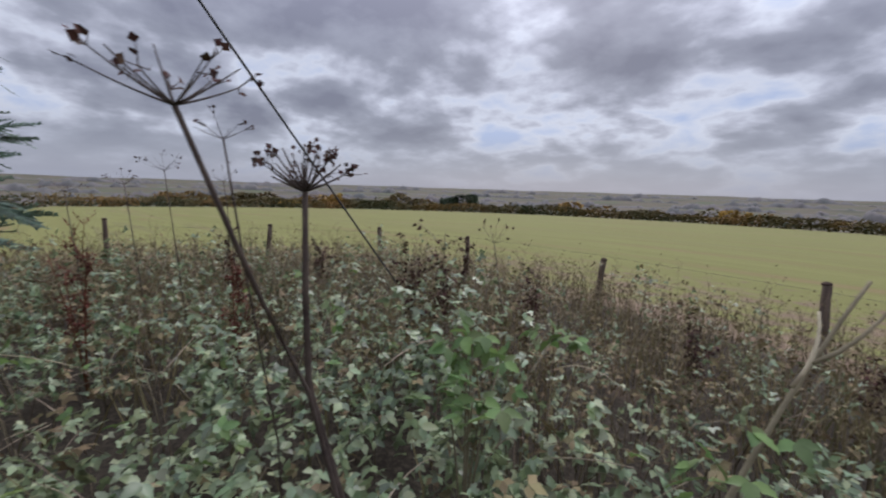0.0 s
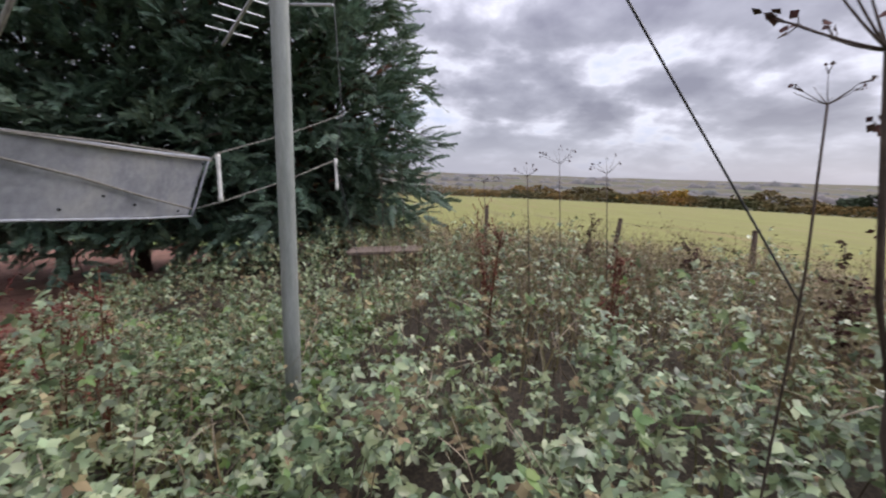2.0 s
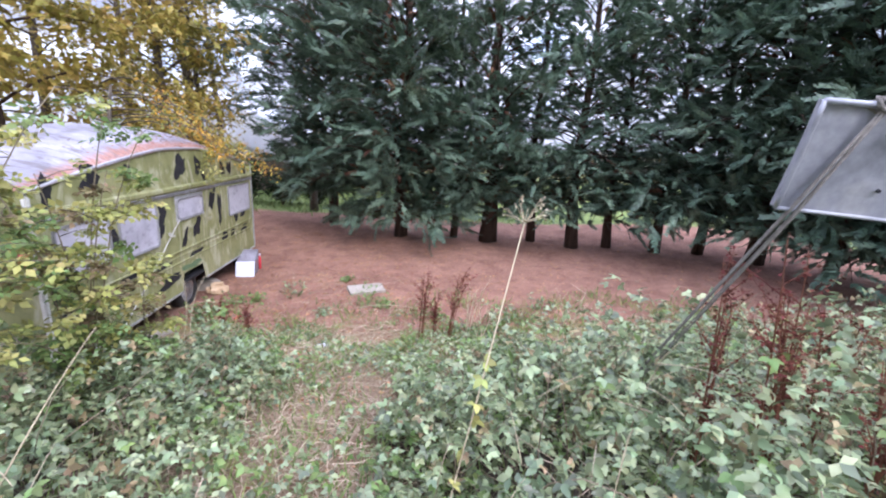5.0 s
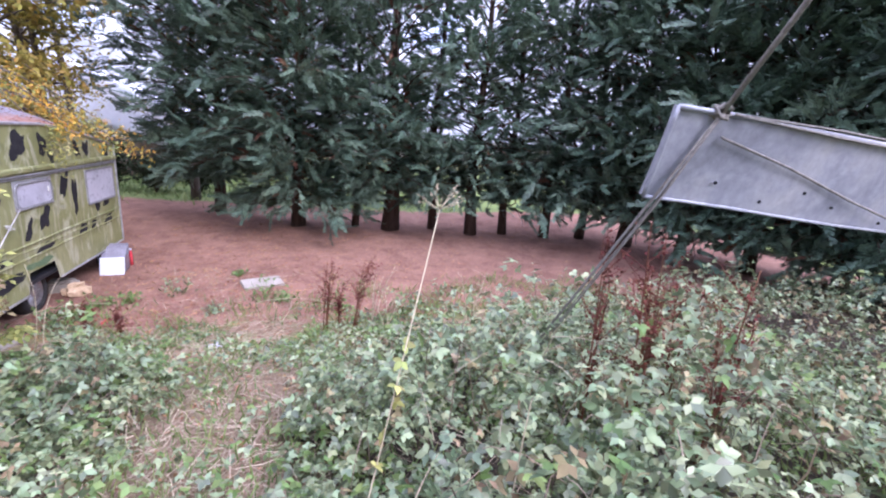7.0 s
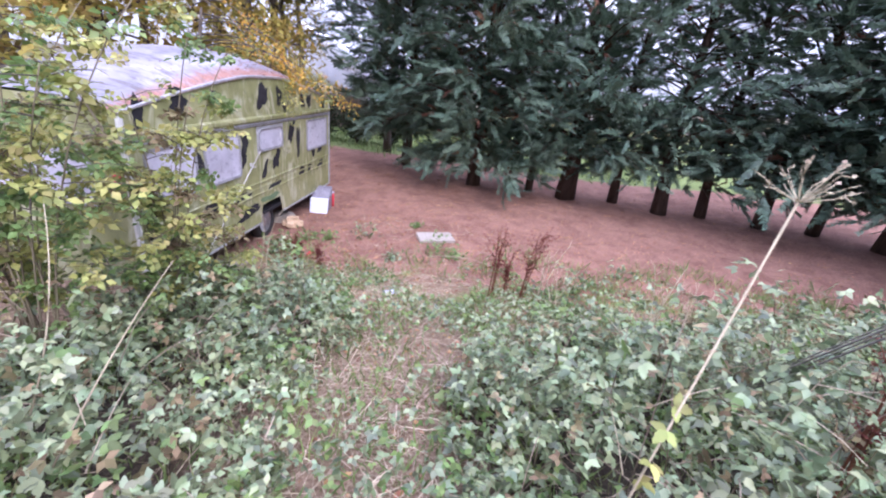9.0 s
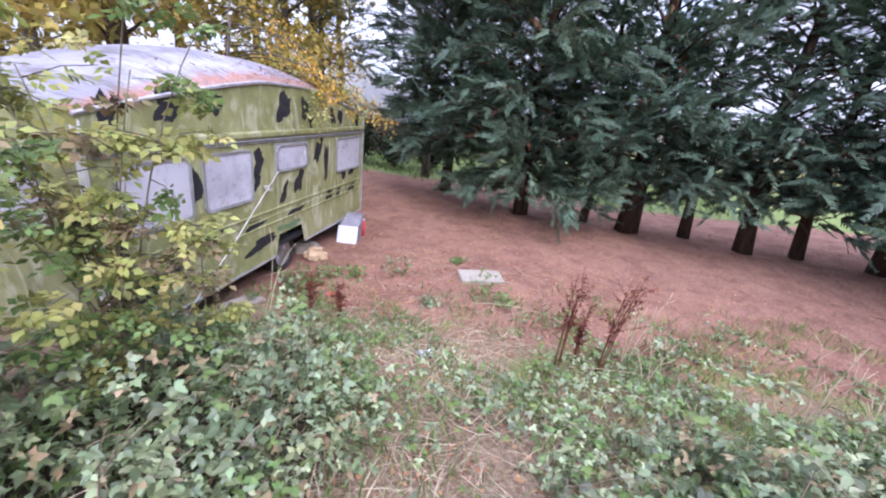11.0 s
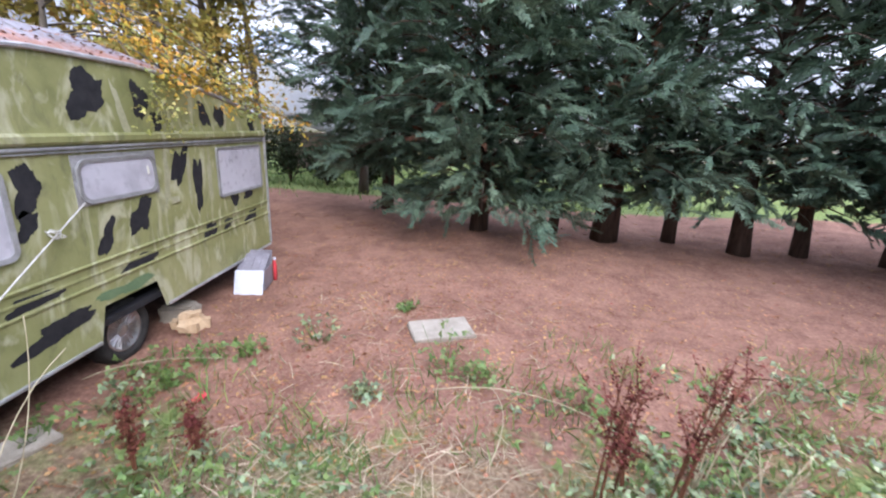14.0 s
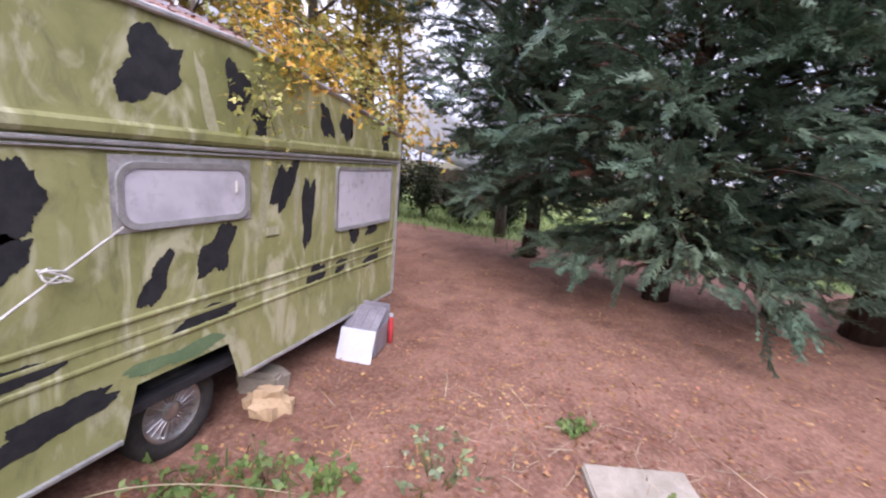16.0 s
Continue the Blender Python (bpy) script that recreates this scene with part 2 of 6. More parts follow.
M = {
    "bramble": surf("bramble_leaf", [(0.10, 0.142, 0.072), (0.205, 0.26, 0.132), (0.33, 0.37, 0.205)], 1.2, 0.38, 0, island=0.78, trans=0.25, spec=0.62),
    "fresh": surf("fresh_leaf", [(0.12, 0.20, 0.06), (0.19, 0.27, 0.085)], 3, 0.5, 0, island=0.5, trans=0.35, spec=0.4),
    "yellow": surf("autumn_leaf", [(0.18, 0.24, 0.07), (0.33, 0.34, 0.10), (0.46, 0.40, 0.14)], 2.2, 0.55, 0, island=0.5, trans=0.35),
    "golden": surf("golden_leaf", [(0.40, 0.36, 0.06), (0.58, 0.36, 0.05), (0.52, 0.25, 0.04)], 2.5, 0.55, 0, island=0.5, trans=0.35),
    "olive": surf("olive_leaf", [(0.18, 0.19, 0.05), (0.36, 0.30, 0.07), (0.46, 0.33, 0.09)], 0.6, 0.6, 0, island=0.5, trans=0.35),
    "brown": surf("withered_leaf", [(0.10, 0.078, 0.042), (0.20, 0.158, 0.085), (0.31, 0.26, 0.155)], 2.0, 0.9, 0, island=0.6, trans=0.1, spec=0.1),
    "dock": surf("dock_seed", [(0.08, 0.028, 0.021), (0.175, 0.062, 0.043)], 5, 0.9, 0, island=0.5, spec=0.1),
    "drygrass": surf("withered_grass", [(0.12, 0.115, 0.05), (0.23, 0.19, 0.10), (0.32, 0.27, 0.165)], 1.4, 0.85, 0, island=0.5, trans=0.2, spec=0.15),
    "stalk": surf("dry_stalk", [(0.12, 0.095, 0.064), (0.26, 0.21, 0.145)], 4, 0.85, 0.2, 90, island=0.5, spec=0.15),
    "straw": surf("bleached_stalk", [(0.28, 0.22, 0.15), (0.50, 0.42, 0.30)], 5, 0.8, 0.2, 90, island=0.4, spec=0.2),
    "umbel": surf("umbel_stalk", [(0.045, 0.032, 0.027), (0.10, 0.075, 0.06)], 14, 0.85, 0.3, 120, spec=0.2),
    "seed": surf("umbel_seed", [(0.035, 0.020, 0.018), (0.11, 0.06, 0.045)], 18, 0.9, 0, island=0.6, spec=0.1),
    "cypress": surf("cypress_spray", [(0.055, 0.098, 0.066), (0.104, 0.162, 0.109), (0.175, 0.24, 0.158)], 0.8, 0.5, 0, island=0.6, spec=0.45, trans=0.22),
    "cypress_dead": surf("dead_cypress_spray", [(0.09, 0.045, 0.03), (0.17, 0.09, 0.058), (0.24, 0.15, 0.10)], 1.5, 0.9, 0, island=0.5, spec=0.1),
    "bark": surf("bark", [(0.04, 0.028, 0.022), (0.11, 0.075, 0.058)], 5, 0.95, 0.9, 22, stretch=(3, 3, 0.5), spec=0.1),
    "palebark": surf("grey_bark", [(0.07, 0.06, 0.05), (0.18, 0.155, 0.13)], 4, 0.95, 0.7, 24, stretch=(3, 3, 0.6), spec=0.1),
    "hedge": surf("hedge_leaf", [(0.055, 0.065, 0.03), (0.125, 0.10, 0.045), (0.25, 0.145, 0.05)], 0.06, 0.9, 0, island=0.18, spec=0.1),
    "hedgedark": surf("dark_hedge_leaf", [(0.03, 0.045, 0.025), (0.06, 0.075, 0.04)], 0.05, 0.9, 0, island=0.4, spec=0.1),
    "hedgegold": surf("gold_hedge_leaf", [(0.26, 0.17, 0.035), (0.38, 0.23, 0.05)], 0.1, 0.9, 0, island=0.25, spec=0.1),
    # Muted grey base colour stands in for distance haze.
    "hazed_wood": surf("hazed_far_wood", [(0.10, 0.105, 0.10), (0.17, 0.15, 0.14)], 0.02, 0.95, 0, island=0.3, spec=0.05),
    "paint": camouflage_material(),
    "black": surf("black_spray_paint", [(0.012, 0.012, 0.016), (0.03, 0.03, 0.034)], 12, 0.7, 0.1, 60, spec=0.3),
    "pale": surf("pale_khaki_spray_paint", [(0.29, 0.29, 0.175), (0.40, 0.39, 0.27)], 5, 0.7, 0.1, 60, spec=0.3),
    "teal": surf("green_primer", [(0.10, 0.165, 0.085), (0.15, 0.215, 0.115)], 9, 0.7, 0.1, 60),
    "roof": roof_material(),
    "rust": surf("orange_leaf_debris", [(0.16, 0.08, 0.05), (0.32, 0.15, 0.09), (0.40, 0.24, 0.16)], 14, 0.95, 0.6, 90),
    "alu": surf("weathered_aluminium", [(0.32, 0.32, 0.33), (0.58, 0.58, 0.6)], 9, 0.45, 0.1, 60, metal=0.6),
    "pane": surf("whitewashed_pane", [(0.30, 0.29, 0.33), (0.48, 0.47, 0.53), (0.56, 0.55, 0.60)], 1.6, 0.3, 0.0, 20, fine=0.04, spec=0.5),
    "surround": surf("grey_window_surround", [(0.24, 0.24, 0.24), (0.36, 0.36, 0.37)], 8, 0.55, 0.1, 60, metal=0.3),
    "rubber": surf("black_rubber", [(0.015, 0.015, 0.016), (0.04, 0.038, 0.036)], 20, 0.8, 0.3, 80),
    "chrome": surf("dull_chrome", [(0.35, 0.35, 0.36), (0.6, 0.6, 0.62)], 14, 0.35, 0.1, 60, metal=0.9),
    "zinc": surf("galvanised_sheet", [(0.21, 0.22, 0.25), (0.33, 0.34, 0.38), (0.42, 0.42, 0.43)], 3.2, 0.5, 0.12, 25, fine=0.25, metal=0.35),
    "pole": surf("galvanised_tube", [(0.24, 0.26, 0.24), (0.36, 0.375, 0.35)], 6, 0.55, 0.15, 40, metal=0.35, stretch=(3, 3, 0.5)),
    "whiterope": surf("white_cord", [(0.46, 0.45, 0.42), (0.66, 0.65, 0.62)], 40, 0.9, 0.6, 160),
    "rope": surf("old_rope", [(0.16, 0.145, 0.125), (0.30, 0.28, 0.25)], 30, 0.9, 0.6, 160),
    "cable": surf("dark_cable", [(0.02, 0.02, 0.022), (0.05, 0.05, 0.052)], 3, 0.6, 0, fine=0.0),
    "insul": surf("white_insulator", [(0.55, 0.54, 0.50), (0.72, 0.71, 0.66)], 16, 0.5, 0.05, 60),
    "wood": surf("weathered_post_wood", [(0.07, 0.05, 0.038), (0.20, 0.15, 0.115)], 5, 0.95, 0.7, 30, stretch=(4, 4, 0.5)),
    "concrete": surf("concrete", [(0.25, 0.22, 0.18), (0.37, 0.33, 0.28)], 9, 0.95, 0.5, 60),
    "stone": surf("sandstone", [(0.36, 0.25, 0.15), (0.50, 0.37, 0.24)], 7, 0.95, 0.5, 40),
    "white": surf("white_plastic", [(0.50, 0.52, 0.62), (0.62, 0.64, 0.73)], 5, 0.4, 0.02, 30, fine=0.08),
    "grey": surf("grey_plastic", [(0.17, 0.16, 0.19), (0.27, 0.26, 0.30)], 6, 0.35, 0.05, 30),
    "red": surf("red_plastic", [(0.55, 0.04, 0.06), (0.65, 0.08, 0.09)], 6, 0.4, 0.02, 30),
    "tarp": surf("pale_sheeting", [(0.66, 0.70, 0.76), (0.80, 0.83, 0.88)], 0.7, 0.4, 0.1, 8, fine=0.12),
    "litter": surf("fallen_leaf", [(0.17, 0.08, 0.045), (0.31, 0.165, 0.085), (0.45, 0.27, 0.13)], 2.2, 0.9, 0, island=0.55, spec=0.1),
    "grassblade": surf("grass_blade", [(0.07, 0.13, 0.035), (0.16, 0.23, 0.07), (0.30, 0.30, 0.12)], 1.3, 0.7, 0, island=0.5, trans=0.3),
    "ground": ground_material(),
}


# ---- mesh helpers ----
def np_mesh(name, V, F, smooth=False):
    V, F = np.asarray(V, np.float32), np.asarray(F, np.int32)
    me = bpy.data.meshes.new(name)
    me.vertices.add(len(V))
    me.vertices.foreach_set("co", V.ravel())
    k = F.shape[1]
    me.loops.add(F.size)
    me.loops.foreach_set("vertex_index", F.ravel())
    me.polygons.add(len(F))
    me.polygons.foreach_set("loop_start", np.arange(0, F.size, k, dtype=np.int32))
    me.polygons.foreach_set("loop_total", np.full(len(F), k, np.int32))
    if smooth:
        me.polygons.foreach_set("use_smooth", np.ones(len(F), bool))
    me.update(calc_edges=True)
    return me


def merge(chunks):
    """Several (vertices, triangles) put into one."""
    Vs, Fs, n = [], [], 0
    for V, F in chunks:
        Vs.append(V), Fs.append(np.asarray(F) + n)
        n += len(V)
    return np.vstack(Vs), np.vstack(Fs)


def stamp(V, F, R, O):
    """A template set down many times: R (n,3,3) turns and scales it, O (n,3) places it."""
    n, v = len(O), len(V)
    out = np.einsum("nij,vj->nvi", R, V) + O[:, None, :]
    faces = F[None] + (np.arange(n) * v)[:, None, None]
    return out.reshape(-1, 3), faces.reshape(-1, F.shape[1])


def frames_from(direction, normal_hint, size, roll=None):
    """Turns whose y axis runs along direction and whose z axis is near the hint; size scales them."""
    y = direction / np.linalg.norm(direction, axis=1, keepdims=True)
    x = np.cross(y, normal_hint)
    x /= np.linalg.norm(x, axis=1, keepdims=True) + 1e-9
    z = np.cross(x, y)
    return np.stack([x, y, z], axis=2) * np.asarray(size).reshape(-1, 1, 1)


def tube(points, radii, sides=5):
    P = np.asarray(points, float)
    r = np.broadcast_to(np.asarray(radii, float), (len(P),))
    T = np.gradient(P, axis=0)
    T /= np.linalg.norm(T, axis=1, keepdims=True) + 1e-9
    h = np.where(np.abs(T[:, 2:3]) > 0.9, np.array([[1.0, 0, 0]]), np.array([[0, 0, 1.0]]))
    A = np.cross(T, h)
    A /= np.linalg.norm(A, axis=1, keepdims=True) + 1e-9
    B = np.cross(T, A)
    ang = np.arange(sides) * 2 * np.pi / sides
    V = P[:, None] + r[:, None, None] * (np.cos(ang)[None, :, None] * A[:, None] + np.sin(ang)[None, :, None] * B[:, None])
    F = []
    for i in range(len(P) - 1):
        for j in range(sides):
            a, b = i * sides + j, i * sides + (j + 1) % sides
            F += [(a, b, b + sides), (a, b + sides, a + sides)]
    for j in range(1, sides - 1):
        F.append((0, j + 1, j))
        e = (len(P) - 1) * sides
        F.append((e, e + j, e + j + 1))
    return V.reshape(-1, 3), np.array(F)


def bez(a, b, c, n=8):
    a, b, c = (np.asarray(p, float) for p in (a, b, c))
    t = np.linspace(0, 1, n)[:, None]
    return (1 - t) ** 2 * a + 2 * t * (1 - t) * b + t * t * c


def link(name, me, material, parent=None, label=""):
    ob = new(name, me)
    if material:
        me.materials.append(M[material])
    if parent:
        ob.parent = parent
    if label:
        ob["label"] = label
    return ob


def tri_ob(name, VF, material, parent=None, label="", smooth=False):
    return link(name, np_mesh(name, VF[0], VF[1], smooth), material, parent, label)


def part(name, bm, material, parent, label="", smooth=False):
    me = bpy.data.meshes.new(name)
    if smooth:
        for f in bm.faces:
            f.smooth = True
    bm.to_mesh(me)
    bm.free()
    return link(name, me, material, parent, label)


def thing(name, at, label, category, group="", kind=""):
    ob = new(name)
    ob.location = at
    return tagged(ob, label, category, group, kind)


def box(sx, sy, sz, m=None, bevel=0.01, seg=2):
    bm = bmesh.new()
    bmesh.ops.create_cube(bm, size=1, matrix=(m or Matrix()) @ Matrix.Diagonal((sx, sy, sz, 1)))
    if bevel:
        bmesh.ops.bevel(bm, geom=bm.edges[:], offset=bevel, segments=seg, affect="EDGES")
    return bm


def lathe(profile, m=None, n=32):
    """Turned about z: (radius, height) pairs."""
    bm = bmesh.new()
    rings = [[bm.verts.new((r * math.cos(2 * math.pi * i / n), r * math.sin(2 * math.pi * i / n), z)) for i in range(n)] for r, z in profile]
    for a, b in zip(rings, rings[1:]):
        for i in range(n):
            bm.faces.new((a[i], a[(i + 1) % n], b[(i + 1) % n], b[i]))
    if m:
        bmesh.ops.transform(bm, matrix=m, verts=bm.verts)
    return bm


rng = np.random.default_rng(7)


# ---- ground ----
def sstep(a, b, x):
    t = np.clip((x - a) / (b - a), 0, 1)
    return t * t * (3 - 2 * t)


DROP_Y = np.array([-60, -20, -12, -9, -7, -5.8, -5.3, -4.5, -3.8, -2.75, -1.5, -0.5, 0.5])
DROP_Z = np.array([-1.2, -1.08, -1.12, -1.18, -1.17, -1.12, -0.97, -0.79, -0.68, -0.5, -0.25, -0.05, 0])
FENCE_C, FENCE_R = (-3.0, -1.0), 8.2


def wobble(x, y, s, k):
    return np.sin(x * s + k) * np.cos(y * s * 1.3 + 2 * k) + 0.5 * np.sin(x * s * 2.3 + y * s * 1.9 + k * 3)


def height(x, y):
    x, y = np.asarray(x, float), np.asarray(y, float)
    base = np.interp(y, DROP_Y, DROP_Z)
    base = base * (1 - 0.22 * sstep(-3, -9, x))
    r = np.hypot(x - FENCE_C[0], y - FENCE_C[1])
    w = sstep(-0.3, 0.1, (y + 1) / (r + 1e-6))
    start = 26 + (FENCE_R - 26) * w
    base = base - 0.45 * w * sstep(2, 8, r)
    d = np.maximum(r - start, 0)
    drop = np.interp(d, [0, 8, 140, 300, 700, 1500, 2600, 4800], [0, 0.3, 5.9, 13, 25, 30, 18, -14])
    bump = 0.02 * wobble(x, y, 1.7, 1.0) * sstep(40, 8, r) + 0.012 * wobble(x, y, 6.1, 2.0) * sstep(40, 8, r)
    roll = 4.0 * wobble(x, y, 0.004, 0.7) * sstep(250, 900, d)
    return base - drop + bump + roll


def path_x(y):
    """The middle of the trodden way."""
    return np.interp(y, [-6, -4.5, -3, -1.5, 0], [0.9, 0.7, 0.55, 0.3, 0.1])


def bramble_top(x, y):
    """How high the brambles stand over the ground; nought on the trodden way and the bare litter."""
    way = np.abs(x - path_x(y))
    h = 0.60 + 0.19 * wobble(x, y, 1.1, 0.4) + 0.15 * wobble(x, y, 3.3, 1.4)
    h = h + 0.26 * np.exp(-((x + 1.8) / 1.1) ** 2 - ((y + 2.8) / 0.9) ** 2)
    r = np.hypot(x - FENCE_C[0], y - FENCE_C[1])
    right = sstep(-5.0, -3.4, y + 0.55 * np.clip(-0.9 - x, 0, 3.2) + 0.25 * wobble(x, y, 2, 0.9))
    left = sstep(-5.7, -4.2, y + 0.2 * wobble(x, y, 2.2, 0.3)) * sstep(3.1, 2.9, x)
    side = np.where(x > path_x(y), left, right)
    corridor = 0.06 + 0.94 * sstep(0.12, 1.15, way + 0.12 * wobble(x, y, 2.7, 2.2)) * sstep(-1.2, -2.2, y) + (1 - sstep(-1.2, -2.2, y))
    bench = 0.25 + 0.75 * sstep(0.5, 1.0, np.hypot((x + 5.5) / 1.6, (y + 1.05) / 0.95))
    return h * bench * side * corridor * sstep(FENCE_R + 0.4, FENCE_R - 0.6, r)


def build_ground():
    radii = np.concatenate([np.linspace(0.01, 16, 110), 16 * (4700 / 16) ** (np.linspace(0, 1, 80)[1:] ** 1.0)])
    nth = 220
    th = np.linspace(0, 2 * np.pi, nth, endpoint=False)
    cx, cy = -1.5, -4.5
    X = cx + radii[:, None] * np.cos(th)
    Y = cy + radii[:, None] * np.sin(th)
    V = np.stack([X, Y, height(X, Y)], axis=2).reshape(-1, 3)
    i, j = np.meshgrid(np.arange(len(radii) - 1), np.arange(nth), indexing="ij")
    a, b = i * nth + j, i * nth + (j + 1) % nth
    F = np.stack([a, a + nth, b + nth, b], axis=2).reshape(-1, 4)
    me = np_mesh("ground", V, F, True)
    x, y = V[:, 0], V[:, 1]
    r = np.hypot(x - FENCE_C[0], y - FENCE_C[1])
    needles = sstep(-5.3, -7.2, y) * sstep(-18.2, -16.2, y)
    needles = np.maximum(needles, 0.42 * sstep(-2.5, -5.0, y) * np.exp(-((x - path_x(y)) / 0.5) ** 2))
    grass = np.maximum(sstep(-15.0, -16.6, y + 0.14 * (x - 2)), 0.43 * sstep(-7.6, -6.4, y) * sstep(-3.4, -5.2, y))
    grass = np.where((x < -12.5) & (y < -1), 1.0, grass)
    field = sstep(FENCE_R - 0.2, FENCE_R + 1.2, r) * (0.52 + 0.48 * sstep(10, 24, r)) * sstep(-0.12, 0.0, (y + 1.2) / (r + 1e-6))
    field = np.maximum(field, sstep(40, 60, r))
    col = me.color_attributes.new("cover", "FLOAT_COLOR", "POINT")
    col.data.foreach_set("color", np.stack([needles, grass * (1 - field), field, np.ones_like(x)], axis=1).astype(np.float32).ravel())
    far = me.attributes.new("far", "FLOAT", "POINT")
    far.data.foreach_set("value", sstep(150, 168, r).astype(np.float32))
    # Mask for the ground colour that holds the bramble shade.
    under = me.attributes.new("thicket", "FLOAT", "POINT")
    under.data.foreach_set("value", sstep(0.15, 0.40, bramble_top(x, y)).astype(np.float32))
    ob = link("ground", me, "ground")
    return tagged(ob, "uneven earth with reddish needle litter, straw and green fields", "ground", kind="structure")


build_ground()


# ---- the caravan ----
SIDE_X, WIDE = 3.235, 2.1
Y0, Y1 = -9.81, -4.62
YM = (Y0 + Y1) / 2


def eave(y):
    return 1.225 - 0.345 * np.clip((np.abs(y - YM) - 0.4) / (Y1 - YM - 0.4), 0, 1) ** 1.3


def skirt(y):
    y = abs(y + 7.27)
    if y < 0.28:
        return -0.57
    return -0.57 - 0.27 * (y - 0.28) / 0.08 if y < 0.36 else -0.84


def blob(cy, cz, w, h, seed, slant=0.0, n=96):
    """A ragged sprayed patch on the caravan's flank, a few tenths of a millimetre of paint made 3 mm to stay clear of the wall."""
    r = random.Random(seed)
    ph = [r.uniform(0, 6.28) for _ in range(4)]
    bm = bmesh.new()
    ring = []
    for i in range(n):
        a = 2 * math.pi * i / n
        k = 1.0 + 0.16 * math.sin(2 * a + ph[0]) + 0.17 * math.sin(3 * a + ph[1]) + 0.11 * math.sin(5 * a + ph[2]) + 0.04 * math.sin(11 * a + ph[3]) + 0.025 * math.sin(23 * a + ph[0]) + r.uniform(-0.045, 0.045)
        k /= max(abs(math.cos(a)), abs(math.sin(a))) ** 0.55
        y, z = 0.5 * w * k * math.cos(a), 0.5 * h * k * math.sin(a)
        ring.append(bm.verts.new((SIDE_X - 0.003, cy + y - slant * z, cz + z)))
    bm.faces.new(ring)
    ext = bmesh.ops.extrude_face_region(bm, geom=bm.faces[:])
    bmesh.ops.translate(bm, verts=[v for v in ext["geom"] if isinstance(v, bmesh.types.BMVert)], vec=(0.002, 0, 0))
    bmesh.ops.recalc_face_normals(bm, faces=bm.faces)
    return bm


def rounded(cy, cz, w, h, rad, n=6):
    pts = []
    for qx, qz, a0 in ((1, 1, 0), (-1, 1, 90), (-1, -1, 180), (1, -1, 270)):
        for i in range(n + 1):
            a = radians(a0 + 90 * i / n)
            pts.append((cy + qx * (w / 2 - rad) + rad * math.cos(a), cz + qz * (h / 2 - rad) + rad * math.sin(a)))
    return pts


def plate(pts, x0, x1, bevel=0.0):
    bm = bmesh.new()
    f = bm.faces.new([bm.verts.new((x1, y, z)) for y, z in pts])
    ext = bmesh.ops.extrude_face_region(bm, geom=[f])
    bmesh.ops.translate(bm, verts=[v for v in ext["geom"] if isinstance(v, bmesh.types.BMVert)], vec=(x0 - x1, 0, 0))
    bmesh.ops.recalc_face_normals(bm, faces=bm.faces)
    return bm


def ring_plate(outer, inner, x0, x1):
    bm = bmesh.new()
    V = [[bm.verts.new((x, y, z)) for y, z in pts] for pts, x in ((outer, x1), (outer, x0), (inner, x0 + 0.004), (inner, x1))]
    n = len(outer)
    for a, b in zip(V, V[1:] + V[:1]):
        for i in range(n):
            bm.faces.new((a[i], a[(i + 1) % n], b[(i + 1) % n], b[i]))
    bmesh.ops.recalc_face_normals(bm, faces=bm.faces)
    return bm


def strip(z, y0, y1, h, proud, follow=None):
    """A moulding along the flank."""
    bm = bmesh.new()
    n = 24
    secs = []
    for i in range(n + 1):
        y = y0 + (y1 - y0) * i / n
        zz = z if follow is None else follow(y) + z
        prof = [(0.004, -h / 2), (-proud * 0.6, -h / 2), (-proud, -h * 0.25), (-proud, h * 0.25), (-proud * 0.6, h / 2), (0.004, h / 2)]
        secs.append([bm.verts.new((SIDE_X + px, y, zz + pz)) for px, pz in prof])
    for a, b in zip(secs, secs[1:]):
        for i in range(len(a) - 1):
            bm.faces.new((a[i], a[i + 1], b[i + 1], b[i]))
    bm.faces.new(secs[0][::-1]), bm.faces.new(secs[-1])
    bmesh.ops.recalc_face_normals(bm, faces=bm.faces)
    return bm


